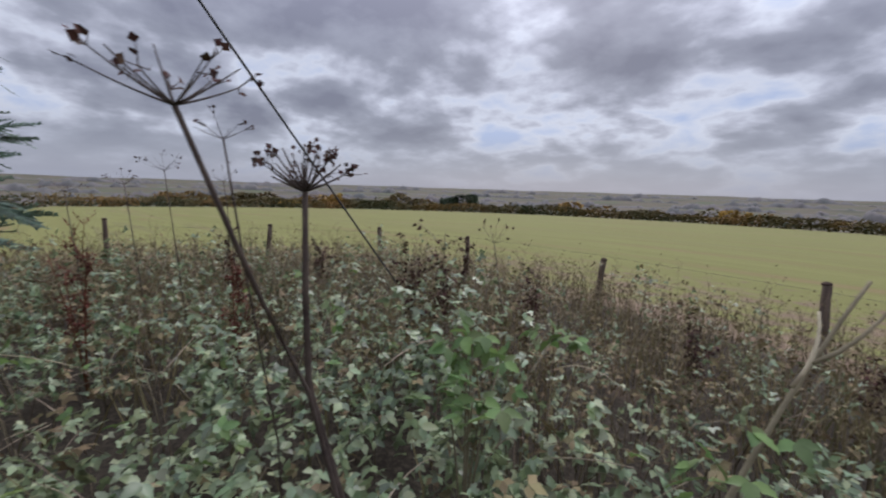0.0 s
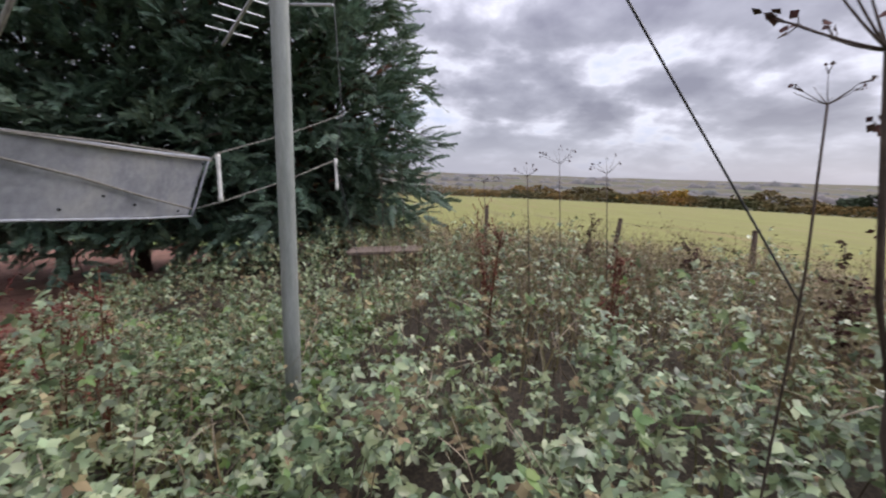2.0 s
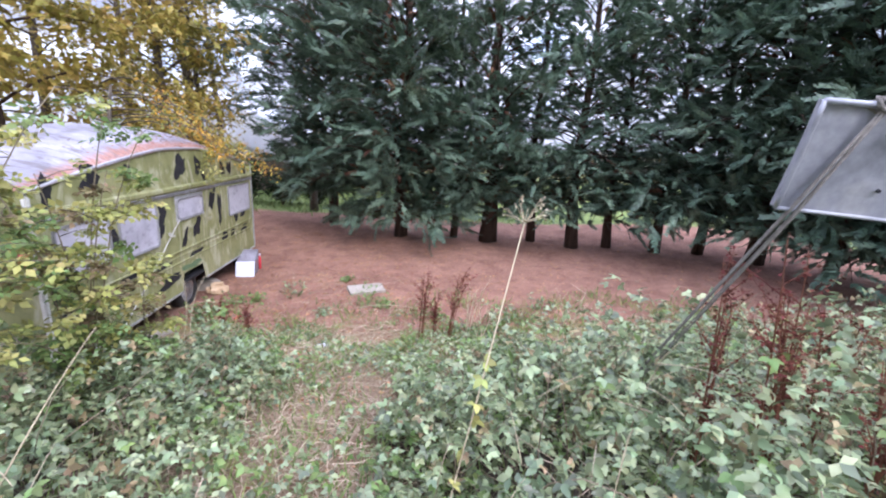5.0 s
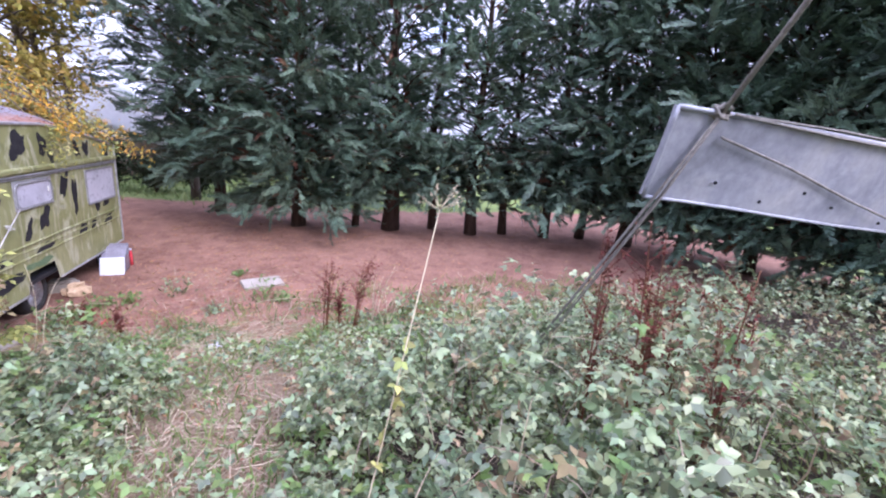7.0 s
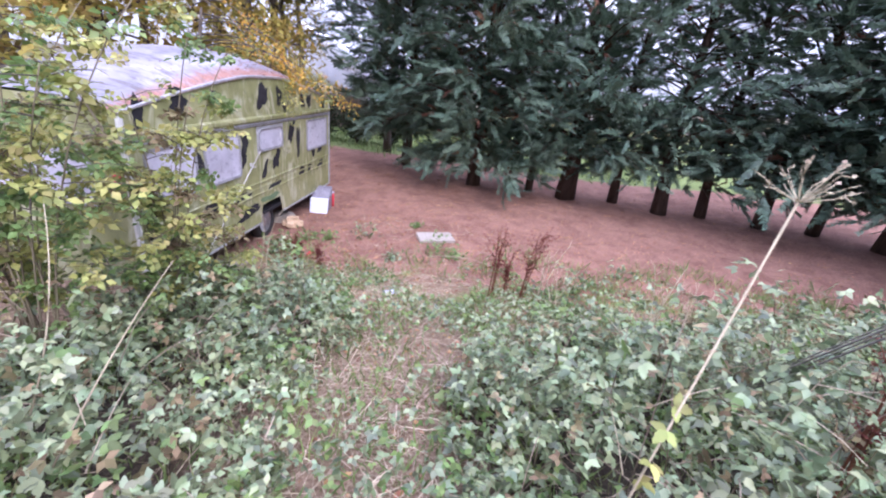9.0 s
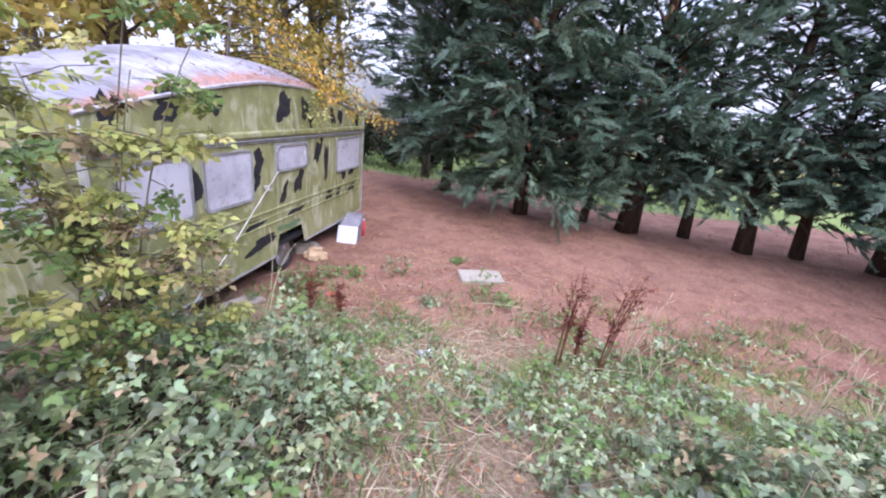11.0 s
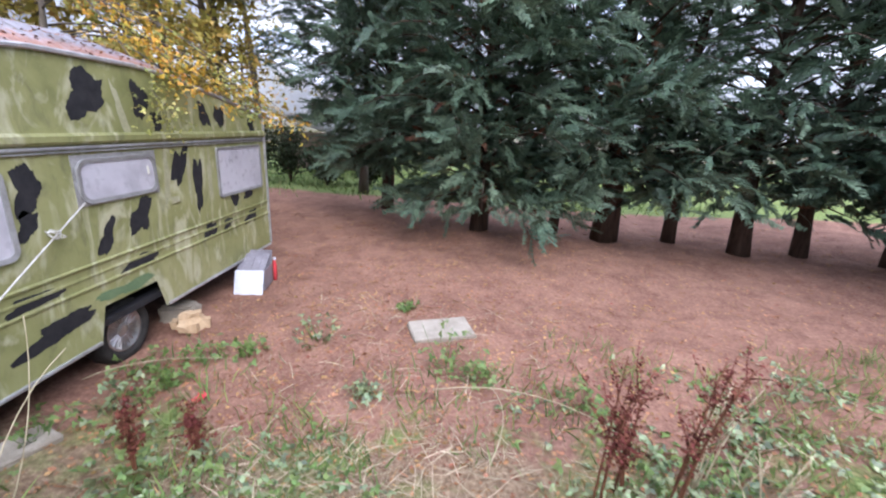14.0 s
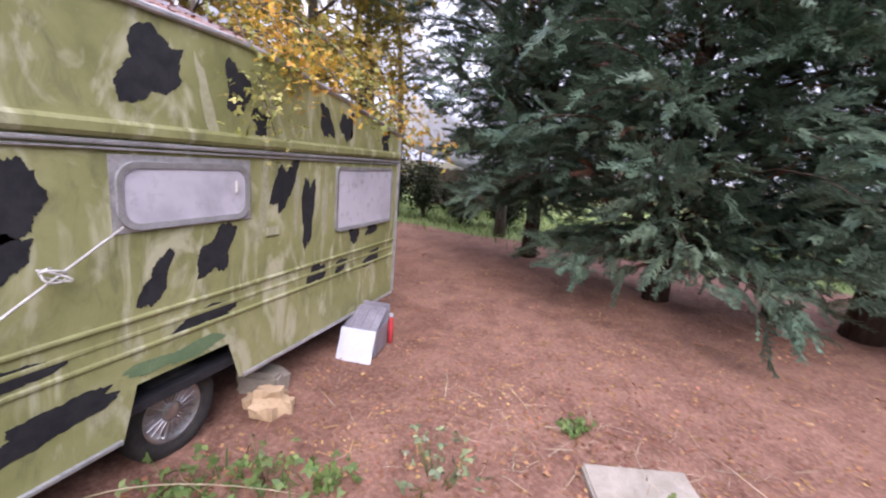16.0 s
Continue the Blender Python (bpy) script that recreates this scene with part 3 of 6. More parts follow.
def build_caravan():
    van = thing("caravan", (0, 0, 0), "old touring caravan in hand-painted camouflage, parked on needle litter under trees", "caravan")
    bm = bmesh.new()
    ys = np.unique(np.concatenate([np.linspace(Y0, Y1, 44), [-7.27 + s for s in (-0.361, -0.36, -0.28, 0.28, 0.36, 0.361)]]))
    for x, flip in ((SIDE_X, False), (SIDE_X + WIDE, True)):
        cols = []
        for y in ys:
            lo = skirt(y) if not flip else -0.84
            hi = float(eave(y))
            cols.append([bm.verts.new((x, y, lo + (hi - lo) * k / 8)) for k in range(9)])
        for a, b in zip(cols, cols[1:]):
            for k in range(8):
                q = (a[k], b[k], b[k + 1], a[k + 1])
                bm.faces.new(q[::-1] if flip else q)
    for y, flip in ((Y0, True), (Y1, False)):
        hi = float(eave(y))
        c = [bm.verts.new((SIDE_X + WIDE * u, y + (0.03 if not flip else -0.03) * math.sin(math.pi * u), -0.84 + (hi + 0.10 * math.sin(math.pi * u) + 0.84) * k)) for u in np.linspace(0, 1, 9) for k in (0, 1)]
        for i in range(8):
            bm.faces.new((c[2 * i], c[2 * i + 1], c[2 * i + 3], c[2 * i + 2]))
    body = part("body", bm, "paint", van, "olive drab painted body")
    # floor pan
    part("floor_pan", box(WIDE - 0.06, Y1 - Y0 - 0.1, 0.05, pose(SIDE_X + WIDE / 2, YM, -0.72), 0), "black", van)
    # roof: a shallow barrel
    bm = bmesh.new()
    cols = []
    for y in np.linspace(Y0 - 0.02, Y1 + 0.02, 40):
        col = []
        for u in np.linspace(-0.012, 1.012, 17):
            z = float(eave(y)) + 0.006 + 0.27 * (1 - abs(2 * u - 1) ** 2.3) * (0.42 + 0.58 * float(sstep(0, 1.6, min(y - Y0, Y1 - y))))
            col.append(bm.verts.new((SIDE_X + WIDE * u, y, z)))
        cols.append(col)
    for a, b in zip(cols, cols[1:]):
        for k in range(16):
            bm.faces.new((a[k], a[k + 1], b[k + 1], b[k]))
    bmesh.ops.recalc_face_normals(bm, faces=bm.faces)
    part("roof", bm, "roof", van, "weathered off-white roof with stains", smooth=True)
    # leaf debris lying along the roof's edge
    r = random.Random(3)
    bm = bmesh.new()
    for i in range(260):
        y = r.gauss(-7.7, 0.6) if i % 3 else r.uniform(-8.8, -5.2)
        u = abs(r.gauss(0, 0.09)) + 0.012 + (0.10 if r.random() < 0.2 else 0)
        z = float(eave(y)) + 0.012 + 0.27 * (1 - abs(2 * u - 1) ** 2.3)
        s = r.uniform(0.005, 0.011)
        bmesh.ops.create_icosphere(bm, subdivisions=1, radius=s, matrix=pose(SIDE_X + WIDE * u, y, z, r.uniform(-20, 20), r.uniform(-20, 20), r.uniform(0, 360)) @ Matrix.Diagonal((1.1, 1.9, 0.16, 1)))
    part("leaf_debris", bm, "rust", van, "orange-brown leaf debris on the roof edge")["kind"] = "stuff"
    part("awning_rail", strip(0.0, Y0, Y1, 0.035, 0.02, follow=lambda y: float(eave(y))), "alu", van, "dull pale awning rail")
    part("waist_rail", strip(0.675, Y0, Y1, 0.075, 0.03), "paint", van)
    part("trim", strip(0.615, Y0, Y1, 0.022, 0.022), "alu", van, "double white trim line")
    part("trim", strip(0.588, Y0, Y1, 0.012, 0.016), "alu", van)
    for z, p in ((-0.22, 0.014), (-0.30, 0.006), (-0.385, 0.011)):
        part("moulding", strip(z, Y0, Y1, 0.024, p), "paint", van)
    part("skirt_rail", strip(-0.835, Y0, -7.66, 0.03, 0.012), "alu", van)
    part("skirt_rail", strip(-0.835, -6.9, Y1, 0.03, 0.012), "alu", van)
    part("corner_strip", box(0.03, 0.03, 1.70, pose(SIDE_X - 0.008, Y0 + 0.005, 0.035), 0.008), "alu", van)
    for k, (y0, y1, z0, z1, rad) in enumerate([(-7.72, -6.95, 0.215, 0.535, 0.075), (-9.66, -8.66, 0.0, 0.545, 0.03), (-6.47, -5.72, -0.03, 0.53, 0.05), (-5.58, -4.83, -0.03, 0.53, 0.05)]):
        cy, cz, w, h = (y0 + y1) / 2, (z0 + z1) / 2, y1 - y0, z1 - z0
        win = tagged(part("window", plate(rounded(cy, cz, w - 0.05, h - 0.05, rad), SIDE_X - 0.012, SIDE_X + 0.002), "pane", van, "clouded lilac-white window pane"), "")
        part("window_frame", ring_plate(rounded(cy, cz, w, h, rad + 0.02), rounded(cy, cz, w - 0.06, h - 0.06, rad), SIDE_X - 0.022, SIDE_X + 0.002), "surround", win)
        if k == 0:
            part("backing_panel", plate([(y1 + 0.02, z0 - 0.01), (y1 + 0.02, z1 + 0.03), (y0 - 0.02, z1 + 0.03), (y0 - 0.02, z0 - 0.01)], SIDE_X - 0.006, SIDE_X + 0.002), "alu", van, "grey metal window surround")
            part("window_catch", box(0.012, 0.02, 0.07, pose(SIDE_X - 0.022, y0 + 0.10, cz + 0.03), 0.004), "insul", win)
    part("corner_strip", box(0.05, 0.05, 1.66, pose(SIDE_X - 0.01, Y1 - 0.005, 0.02), 0.01), "insul", van, "pale corner strip")
    part("tail_lamp", box(0.05, 0.09, 0.12, pose(SIDE_X + 0.06, Y1 + 0.035, 0.30), 0.015), "red", van, "red tail lamp")
    part("end_window", box(1.5, 0.02, 0.52, pose(SIDE_X + WIDE / 2, Y1 + 0.03, 0.27), 0.008), "pane", van, "clouded end window")
    part("panel_latch", box(0.012, 0.12, 0.06, pose(SIDE_X - 0.008, -7.93, 0.10), 0.004), "pale", van)
    dark = [(-7.15, 0.97, 0.30, 0.27, 0.5), (-7.66, 0.96, 0.15, 0.28, 0.1), (-7.83, 0.80, 0.12, 0.15, 0), (-8.52, 0.88, 0.13, 0.25, -0.3), (-8.81, 0.87, 0.17, 0.22, 0),
            (-6.60, 0.38, 0.17, 0.27, 0), (-6.56, 0.16, 0.13, 0.15, 0.4), (-8.05, 0.40, 0.18, 0.33, 0.35), (-8.31, 0.20, 0.12, 0.55, 0.05), (-7.49, 0.04, 0.20, 0.27, 0.3),
            (-7.12, -0.06, 0.12, 0.24, 0.35), (-7.41, -0.335, 0.36, 0.10, 0.4), (-6.62, -0.58, 0.44, 0.16, 1.0), (-6.5, -0.32, 0.30, 0.10, 0.6), (-9.29, -0.04, 0.18, 0.13, 0.6),
            (-8.98, -0.07, 0.16, 0.12, 0.3), (-9.32, -0.34, 0.24, 0.16, 0.4), (-8.78, -0.31, 0.16, 0.11, 0), (-8.43, -0.31, 0.20, 0.16, 0.5), (-6.0, 0.97, 0.13, 0.16, 0.2),
            (-5.4, 0.95, 0.26, 0.24, 0.3), (-5.65, 0.25, 0.10, 0.30, 0), (-5.8, -0.3, 0.26, 0.2, 0.5), (-4.8, -0.2, 0.14, 0.3, 0.1), (-4.85, 0.85, 0.14, 0.3, 0.1), (-5.1, -0.5, 0.4, 0.2, 0.8), (-9.5, 0.8, 0.16, 0.2, 0)]
    for i, (cy, cz, w, h, sl) in enumerate(dark):
        part("paint_patch", blob(cy, cz, w, h, i, sl), "black", van, "black sprayed camouflage patch")
    light = [(-7.45, 0.85, 0.06, 0.45, -0.25), (-7.86, 0.33, 0.07, 0.50, 0.05), (-8.18, 0.30, 0.05, 0.42, 0.1), (-8.52, 0.25, 0.07, 0.5, 0), (-8.9, 0.85, 0.06, 0.4, 0.1)]
    for i, (cy, cz, w, h, sl) in enumerate(light):
        part("paint_patch", blob(cy, cz, w, h, 60 + i, sl), "pale", van, "pale khaki sprayed patch")
    part("paint_patch", blob(-7.24, -0.505, 0.50, 0.09, 90, 0), "teal", van, "green primer patch over the wheel arch")
    # wheel and arch liner
    for wx, turn in ((SIDE_X + 0.20, -90), (SIDE_X + WIDE - 0.20, 90)):
        hub = pose(wx, -7.27, -0.92, 0, turn, 0)
        wheel = part("wheel", lathe([(0.17, 0.05), (0.20, 0.085), (0.255, 0.088), (0.285, 0.06), (0.29, 0.0), (0.285, -0.06), (0.255, -0.088), (0.17, -0.08)], hub, 36), "rubber", van, "black tyre sunk in the litter", smooth=True)
        part("rim", lathe([(0.001, 0.055), (0.05, 0.06), (0.06, 0.04), (0.145, 0.03), (0.17, 0.065), (0.185, 0.07), (0.185, -0.04)], hub, 36), "chrome", wheel, "spoked chrome wheel trim", smooth=True)
        for i in range(20):
            a = 2 * math.pi * i / 20
            part("spoke", box(0.10, 0.010, 0.014, hub @ pose(0.11 * math.cos(a), 0.11 * math.sin(a), 0.052, 0, 0, math.degrees(a)), 0.003, 1), "chrome", wheel)
    part("arch_liner", box(0.30, 0.66, 0.02, pose(SIDE_X + 0.17, -7.27, -0.56), 0), "black", van)
    part("axle", box(WIDE - 0.3, 0.07, 0.07, pose(SIDE_X + WIDE / 2, -7.27, -0.92), 0.01), "black", van)
    for y in (-9.4, -5.0):
        for x in (SIDE_X + 0.25, SIDE_X + WIDE - 0.25):
            z = float(height(x, y))
            part("corner_stay", box(0.05, 0.07, -0.70 - z, pose(x, y, (z - 0.70) / 2), 0.008), "black", van)
    return van


build_caravan()


# ---- the conifers ----
def spray_template(seed, fine):
    """A flat, feathery cypress spray along +y, one long, with forked side shoots that droop at their tips."""
    r = np.random.default_rng(seed)
    V, F = [], []

    def blade(a, b, w):
        d = b - a
        s = np.cross(d, [0, 0, 1.0])
        s = s / (np.linalg.norm(s) + 1e-9) * w
        k = len(V)
        V.extend([a, a + 0.5 * d + s, b, a + 0.5 * d - s])
        F.extend([(k, k + 1, k + 2), (k, k + 2, k + 3)])

    def tooth(a, b, w):
        d = b - a
        s = np.cross(d, [0, 0, 1.0])
        s = s / (np.linalg.norm(s) + 1e-9) * w
        k = len(V)
        V.extend([a + s, b, a - s])
        F.append((k, k + 1, k + 2))
    ax = lambda t: np.array([0.05 * math.sin(3 * t + seed), t, 0.12 * t - 0.34 * t * t])
    blade(ax(0), ax(0.55), 0.022), blade(ax(0.5), ax(1.04), 0.026)
    n = 9
    for i in range(n):
        t = 0.06 + 0.88 * i / (n - 1)
        for sgn in (-1, 1):
            ln = (0.36 - 0.24 * t) * r.uniform(0.65, 1.2)
            a = ax(t)
            d = np.array([sgn * r.uniform(0.5, 0.8), r.uniform(0.75, 1.0), r.uniform(-0.45, 0.08)])
            d /= np.linalg.norm(d)
            tooth(a, a + ln * d, 0.034 if fine else 0.058)
            if fine:
                for q in (0.35, 0.62):
                    e = np.array([sgn * r.uniform(-0.2, 0.2), 1.0, r.uniform(-0.35, 0.1)]) if r.uniform() < 0.6 else np.array([sgn * 1.0, 0.35, r.uniform(-0.4, 0.0)])
                    tooth(a + q * ln * d, a + q * ln * d + e / np.linalg.norm(e) * ln * r.uniform(0.4, 0.6), 0.026)
    return np.array(V), np.array(F)


SPRAYS = {fine: [spray_template(s, fine) for s in range(4)] for fine in (False, True)}


def conifer(name, x, y, tall, spread, seed, first, trunk_r, dense, side, fine, gaps=0.0, lowest=0.9, skirt_h=1.3):
    """A cypress: tapered trunk, drooping limbs, and flat layered boughs of sprays. side: the way in which the limbs are longest."""
    r = np.random.default_rng(seed)
    z0 = float(height(x, y))
    tree = thing(name, (x, y, z0), "tall dark green cypress with low drooping branches, rooted in needle litter", "tree", "row of cypresses")
    pts = [(0.06 * math.sin(k + seed), 0.06 * math.cos(1.7 * k + seed), -0.06 + tall * k / 7) for k in range(8)]
    rad = [trunk_r * (1.35 if k == 0 else 1) * (1 - 0.85 * k / 7) + 0.008 for k in range(8)]
    tri_ob("trunk", tube(pts, rad, 9), "bark", tree, smooth=True)
    limbs, live, dead = [], ([], [], []), ([], [], [])
    n = int(21 * dense * tall)
    hole = r.uniform(0, 6.28)
    for i in range(n):
        f = (i + r.uniform(0, 1)) / n
        h = first + (tall * 0.97 - first) * f ** 1.2
        az = i * 2.399 + r.uniform(-0.3, 0.3)
        ln = spread * (1 - 0.78 * h / tall) * r.uniform(0.5, 1.12) * (0.72 + 0.28 * min(1.0, (h - first) / 1.3) if skirt_h < 2 else 0.35 + 0.65 * min(1.0, (h - first) / skirt_h)) + 0.15
        if side is not None:
            ln *= 1 + 0.30 * math.cos(az - side)
        d = np.array([math.cos(az), math.sin(az), 0])
        rise = 0.48 - 0.50 * (1 - f) ** 2 + r.uniform(-0.2, 0.2)
        a = np.array([0, 0, h])
        b = a + d * ln * 0.55 + np.array([0, 0, ln * (rise + 0.20)])
        c = a + d * ln + np.array([0, 0, ln * (rise - 0.06)])
        c[2] = max(c[2], lowest + r.uniform(-0.1, 0.15))
        P = bez(a, b, c, 6)
        limbs.append(tube(P, np.linspace(0.022 * ln ** 0.5, 0.005, 6), 3))
        if r.uniform() < gaps and 2.2 < h < 5.2 and math.sin(1.7 * h + hole) > -0.2:
            continue
        m = int((5 + 8.5 * ln) * (1 if h < 5.8 else 0.25) * (1.55 if fine else 1.05))
        tang = (c - a) / np.linalg.norm(c - a)
        sidev = np.array([-d[1], d[0], 0])
        for group, m_ in ((live, m), (dead, m // 10 + (m // 2 if i % 23 == 5 and h < 3.5 else 0))):
            if group is live:
                t = 1 - r.uniform(0, 1, m_) ** 1.1 * 0.82
            else:
                t = r.uniform(0.06, 0.5 if m_ < m // 3 else 0.95, m_)
            base = np.array([np.interp(t, np.linspace(0, 1, 6), P[:, q]) for q in range(3)]).T
            wide = 0.10 + 0.30 * ln * (1.05 - t) * np.minimum(1, t * 3)
            sw = r.uniform(-1, 1, m_)
            off = base + sidev[None] * (sw * wide)[:, None]
            off[:, 2] += -0.55 * (sw * wide) ** 2 + r.normal(0, 0.13, m_)
            dirs = tang[None] * (0.55 + 0.45 * t[:, None]) + sidev[None] * (sw * 0.8 + r.normal(0, 0.25, m_))[:, None]
            dirs[:, 2] += r.normal(0.0, 0.42, m_)
            size = r.uniform(0.36, 0.70, m_) * (0.80 if fine else 1) * (0.74 + 0.26 * min(1, ln / 1.6)) * (1.0 if group is live else 0.8)
            group[0].append(off), group[1].append(dirs), group[2].append(size)
    tri_ob("limb", merge(limbs), "bark", tree)
    for group, part_name, mat, lab in ((live, "crown", "cypress", ""), (dead, "withered_spray", "cypress_dead", "rust-brown withered sprays inside the crown")):
        oo, dd, ss = np.vstack(group[0]), np.vstack(group[1]), np.concatenate(group[2])
        hint = np.tile([0, 0, 1.0], (len(oo), 1)) + r.normal(0, 0.7, (len(oo), 3))
        R = frames_from(dd, hint, ss)
        near = fine and group is live
        ch = [stamp(*SPRAYS[near][k], R[k::4], oo[k::4]) for k in range(4)]
        tri_ob(part_name, merge(ch), mat, tree, lab)["kind"] = "stuff"
    return tree


ROW = [  # x, y, height, spread, seed, first limb, trunk radius, longest side, density, gaps, lowest tip
    (0.12, -12.5, 11.0, 2.4, 1, 0.6, 0.14, 1.2, 1.12, 0.06, 0.62), (2.3, -14.3, 13.0, 3.6, 2, 1.2, 0.12, 0.6, 1.0, 0.0, 0.95), (-1.35, -12.6, 8.5, 1.7, 3, 0.95, 0.08, 1.4, 0.42, 0.5, 0.6),
    (-2.24, -12.3, 9.0, 2.3, 4, 1.1, 0.20, 1.3, 0.62, 0.45, 0.7), (-3.45, -12.3, 7.4, 1.6, 5, 1.1, 0.10, 1.2, 0.5, 0.6, 0.7), (-4.45, -11.7, 8.0, 2.0, 6, 1.0, 0.14, 1.2, 0.55, 0.6, 0.65),
    (-5.4, -11.5, 7.4, 1.7, 7, 1.05, 0.10, 1.2, 0.5, 0.6, 0.65), (-6.45, -10.9, 8.4, 2.1, 8, 0.95, 0.11, 1.0, 0.6, 0.4, 0.6), (-7.4, -10.6, 8.2, 1.8, 9, 1.0, 0.10, 1.0, 0.6, 0.35, 0.6),
    (-8.1, -9.7, 9.0, 2.3, 10, 0.85, 0.16, 0.9, 0.85, 0.05, 0.45), (-8.8, -8.6, 8.6, 2.1, 11, 0.8, 0.10, 0.7, 0.95, 0.0, 0.4), (-9.4, -7.3, 9.2, 2.4, 12, 0.8, 0.12, 0.5, 1.05, 0.0, 0.4),
    (-9.9, -5.8, 9.4, 2.4, 13, 0.7, 0.11, 0.3, 1.1, 0.0, 0.35), (-10.3, -4.3, 10.0, 2.5, 14, 0.7, 0.14, 0.2, 1.05, 0.0, 0.4), (-10.8, -3.3, 10.5, 2.75, 15, 0.4, 0.15, 0.9, 1.15, 0.0, 0.2)]
for k, (x, y, tall, spread, seed, first, tr, side, dense, gaps, lowest) in enumerate(ROW):
    conifer("cypress_tree", x, y, tall, spread, seed, first, tr, dense, side, k in (0, 1, 3), gaps, lowest, 3.2 if k == 1 else 1.3)


# ---- undergrowth ----
def leaflet(fine=True):
    """A folded, pointed leaflet along +y, one long."""
    if fine:
        mid = [(0, 0, 0), (0, 0.36, 0.0), (0, 0.72, -0.02), (0, 1.0, -0.12)]
        L = [(-0.20, 0.14, 0.05), (-0.31, 0.34, 0.08), (-0.26, 0.40, 0.07), (-0.30, 0.58, 0.07), (-0.20, 0.64, 0.04), (-0.16, 0.83, 0.02)]
        V = mid + L + [(-x, y, z) for x, y, z in L]
        F = [(0, 1, 4), (1, 5, 4), (1, 6, 5), (1, 2, 6), (2, 7, 6), (2, 8, 7), (2, 9, 8), (2, 3, 9)]
        F += [(a if a < 4 else a + 6, c if c < 4 else c + 6, b if b < 4 else b + 6) for a, b, c in F]
    else:
        V = [(0, 0, 0), (-0.32, 0.45, 0.07), (0, 1.0, -0.08), (0.32, 0.45, 0.07), (0, 0.5, 0)]
        F = [(0, 4, 1), (4, 2, 1), (0, 3, 4), (4, 3, 2)]
    return np.array(V, float), np.array(F)


def compound(fine, n=3, pinnate=False):
    """Leaflets on a common stalk: three (bramble) or pairs along a rib (elder)."""
    V, F = leaflet(fine)
    ch = []
    if pinnate:
        for k in range(n // 2):
            for s in (-1, 1):
                a = radians(58 * s)
                ch.append((V @ np.array([[math.cos(a), math.sin(a), 0], [-math.sin(a), math.cos(a), 0], [0, 0, 1]]) * 0.45 + [0, 0.12 + 0.27 * k, 0], F))
        ch.append((V * 0.5 + [0, 0.12 + 0.27 * (n // 2), -0.02], F))
    else:
        for a in (0, 72, -72):
            a = radians(a)
            rot = np.array([[math.cos(a), math.sin(a), 0], [-math.sin(a), math.cos(a), 0], [0, 0, 1]])
            ch.append((V @ rot * (1.0 if a == 0 else 0.85) + [0, 0.06, -0.03 * abs(a)], F))
    return merge(ch)


TRI_FINE, TRI_ROUGH, PINNATE = compound(True), compound(False), compound(False, 5, True)


def scatter_leaves(name, XYZ, size, mat, template, seed, flat=0.55, label="", category="", kind="stuff", parent=None):
    r = np.random.default_rng(seed)
    n = len(XYZ)
    az = r.uniform(0, 2 * np.pi, n)
    d = np.stack([np.cos(az), np.sin(az), r.uniform(-0.75, 0.15, n)], 1)
    hint = np.tile([0, 0, 1.0], (n, 1)) + r.normal(0, flat, (n, 3))
    VF = stamp(*template, frames_from(d, hint, size), XYZ)
    ob = tri_ob(name, VF, mat, parent)
    return tagged(ob, label, category, kind=kind)


EYES = np.array([p[1][:2] for p in PATH])


def clear_of_walk(x, y, z, d2=0.5):
    """True where nothing would brush the walker's face."""
    near = np.min(np.hypot(x[:, None] - EYES[:, 0], y[:, None] - EYES[:, 1]), axis=1)
    return near > d2


def sample_area(n, x0, x1, y0, y1, r):
    x, y = r.uniform(x0, x1, n), r.uniform(y0, y1, n)
    return x, y


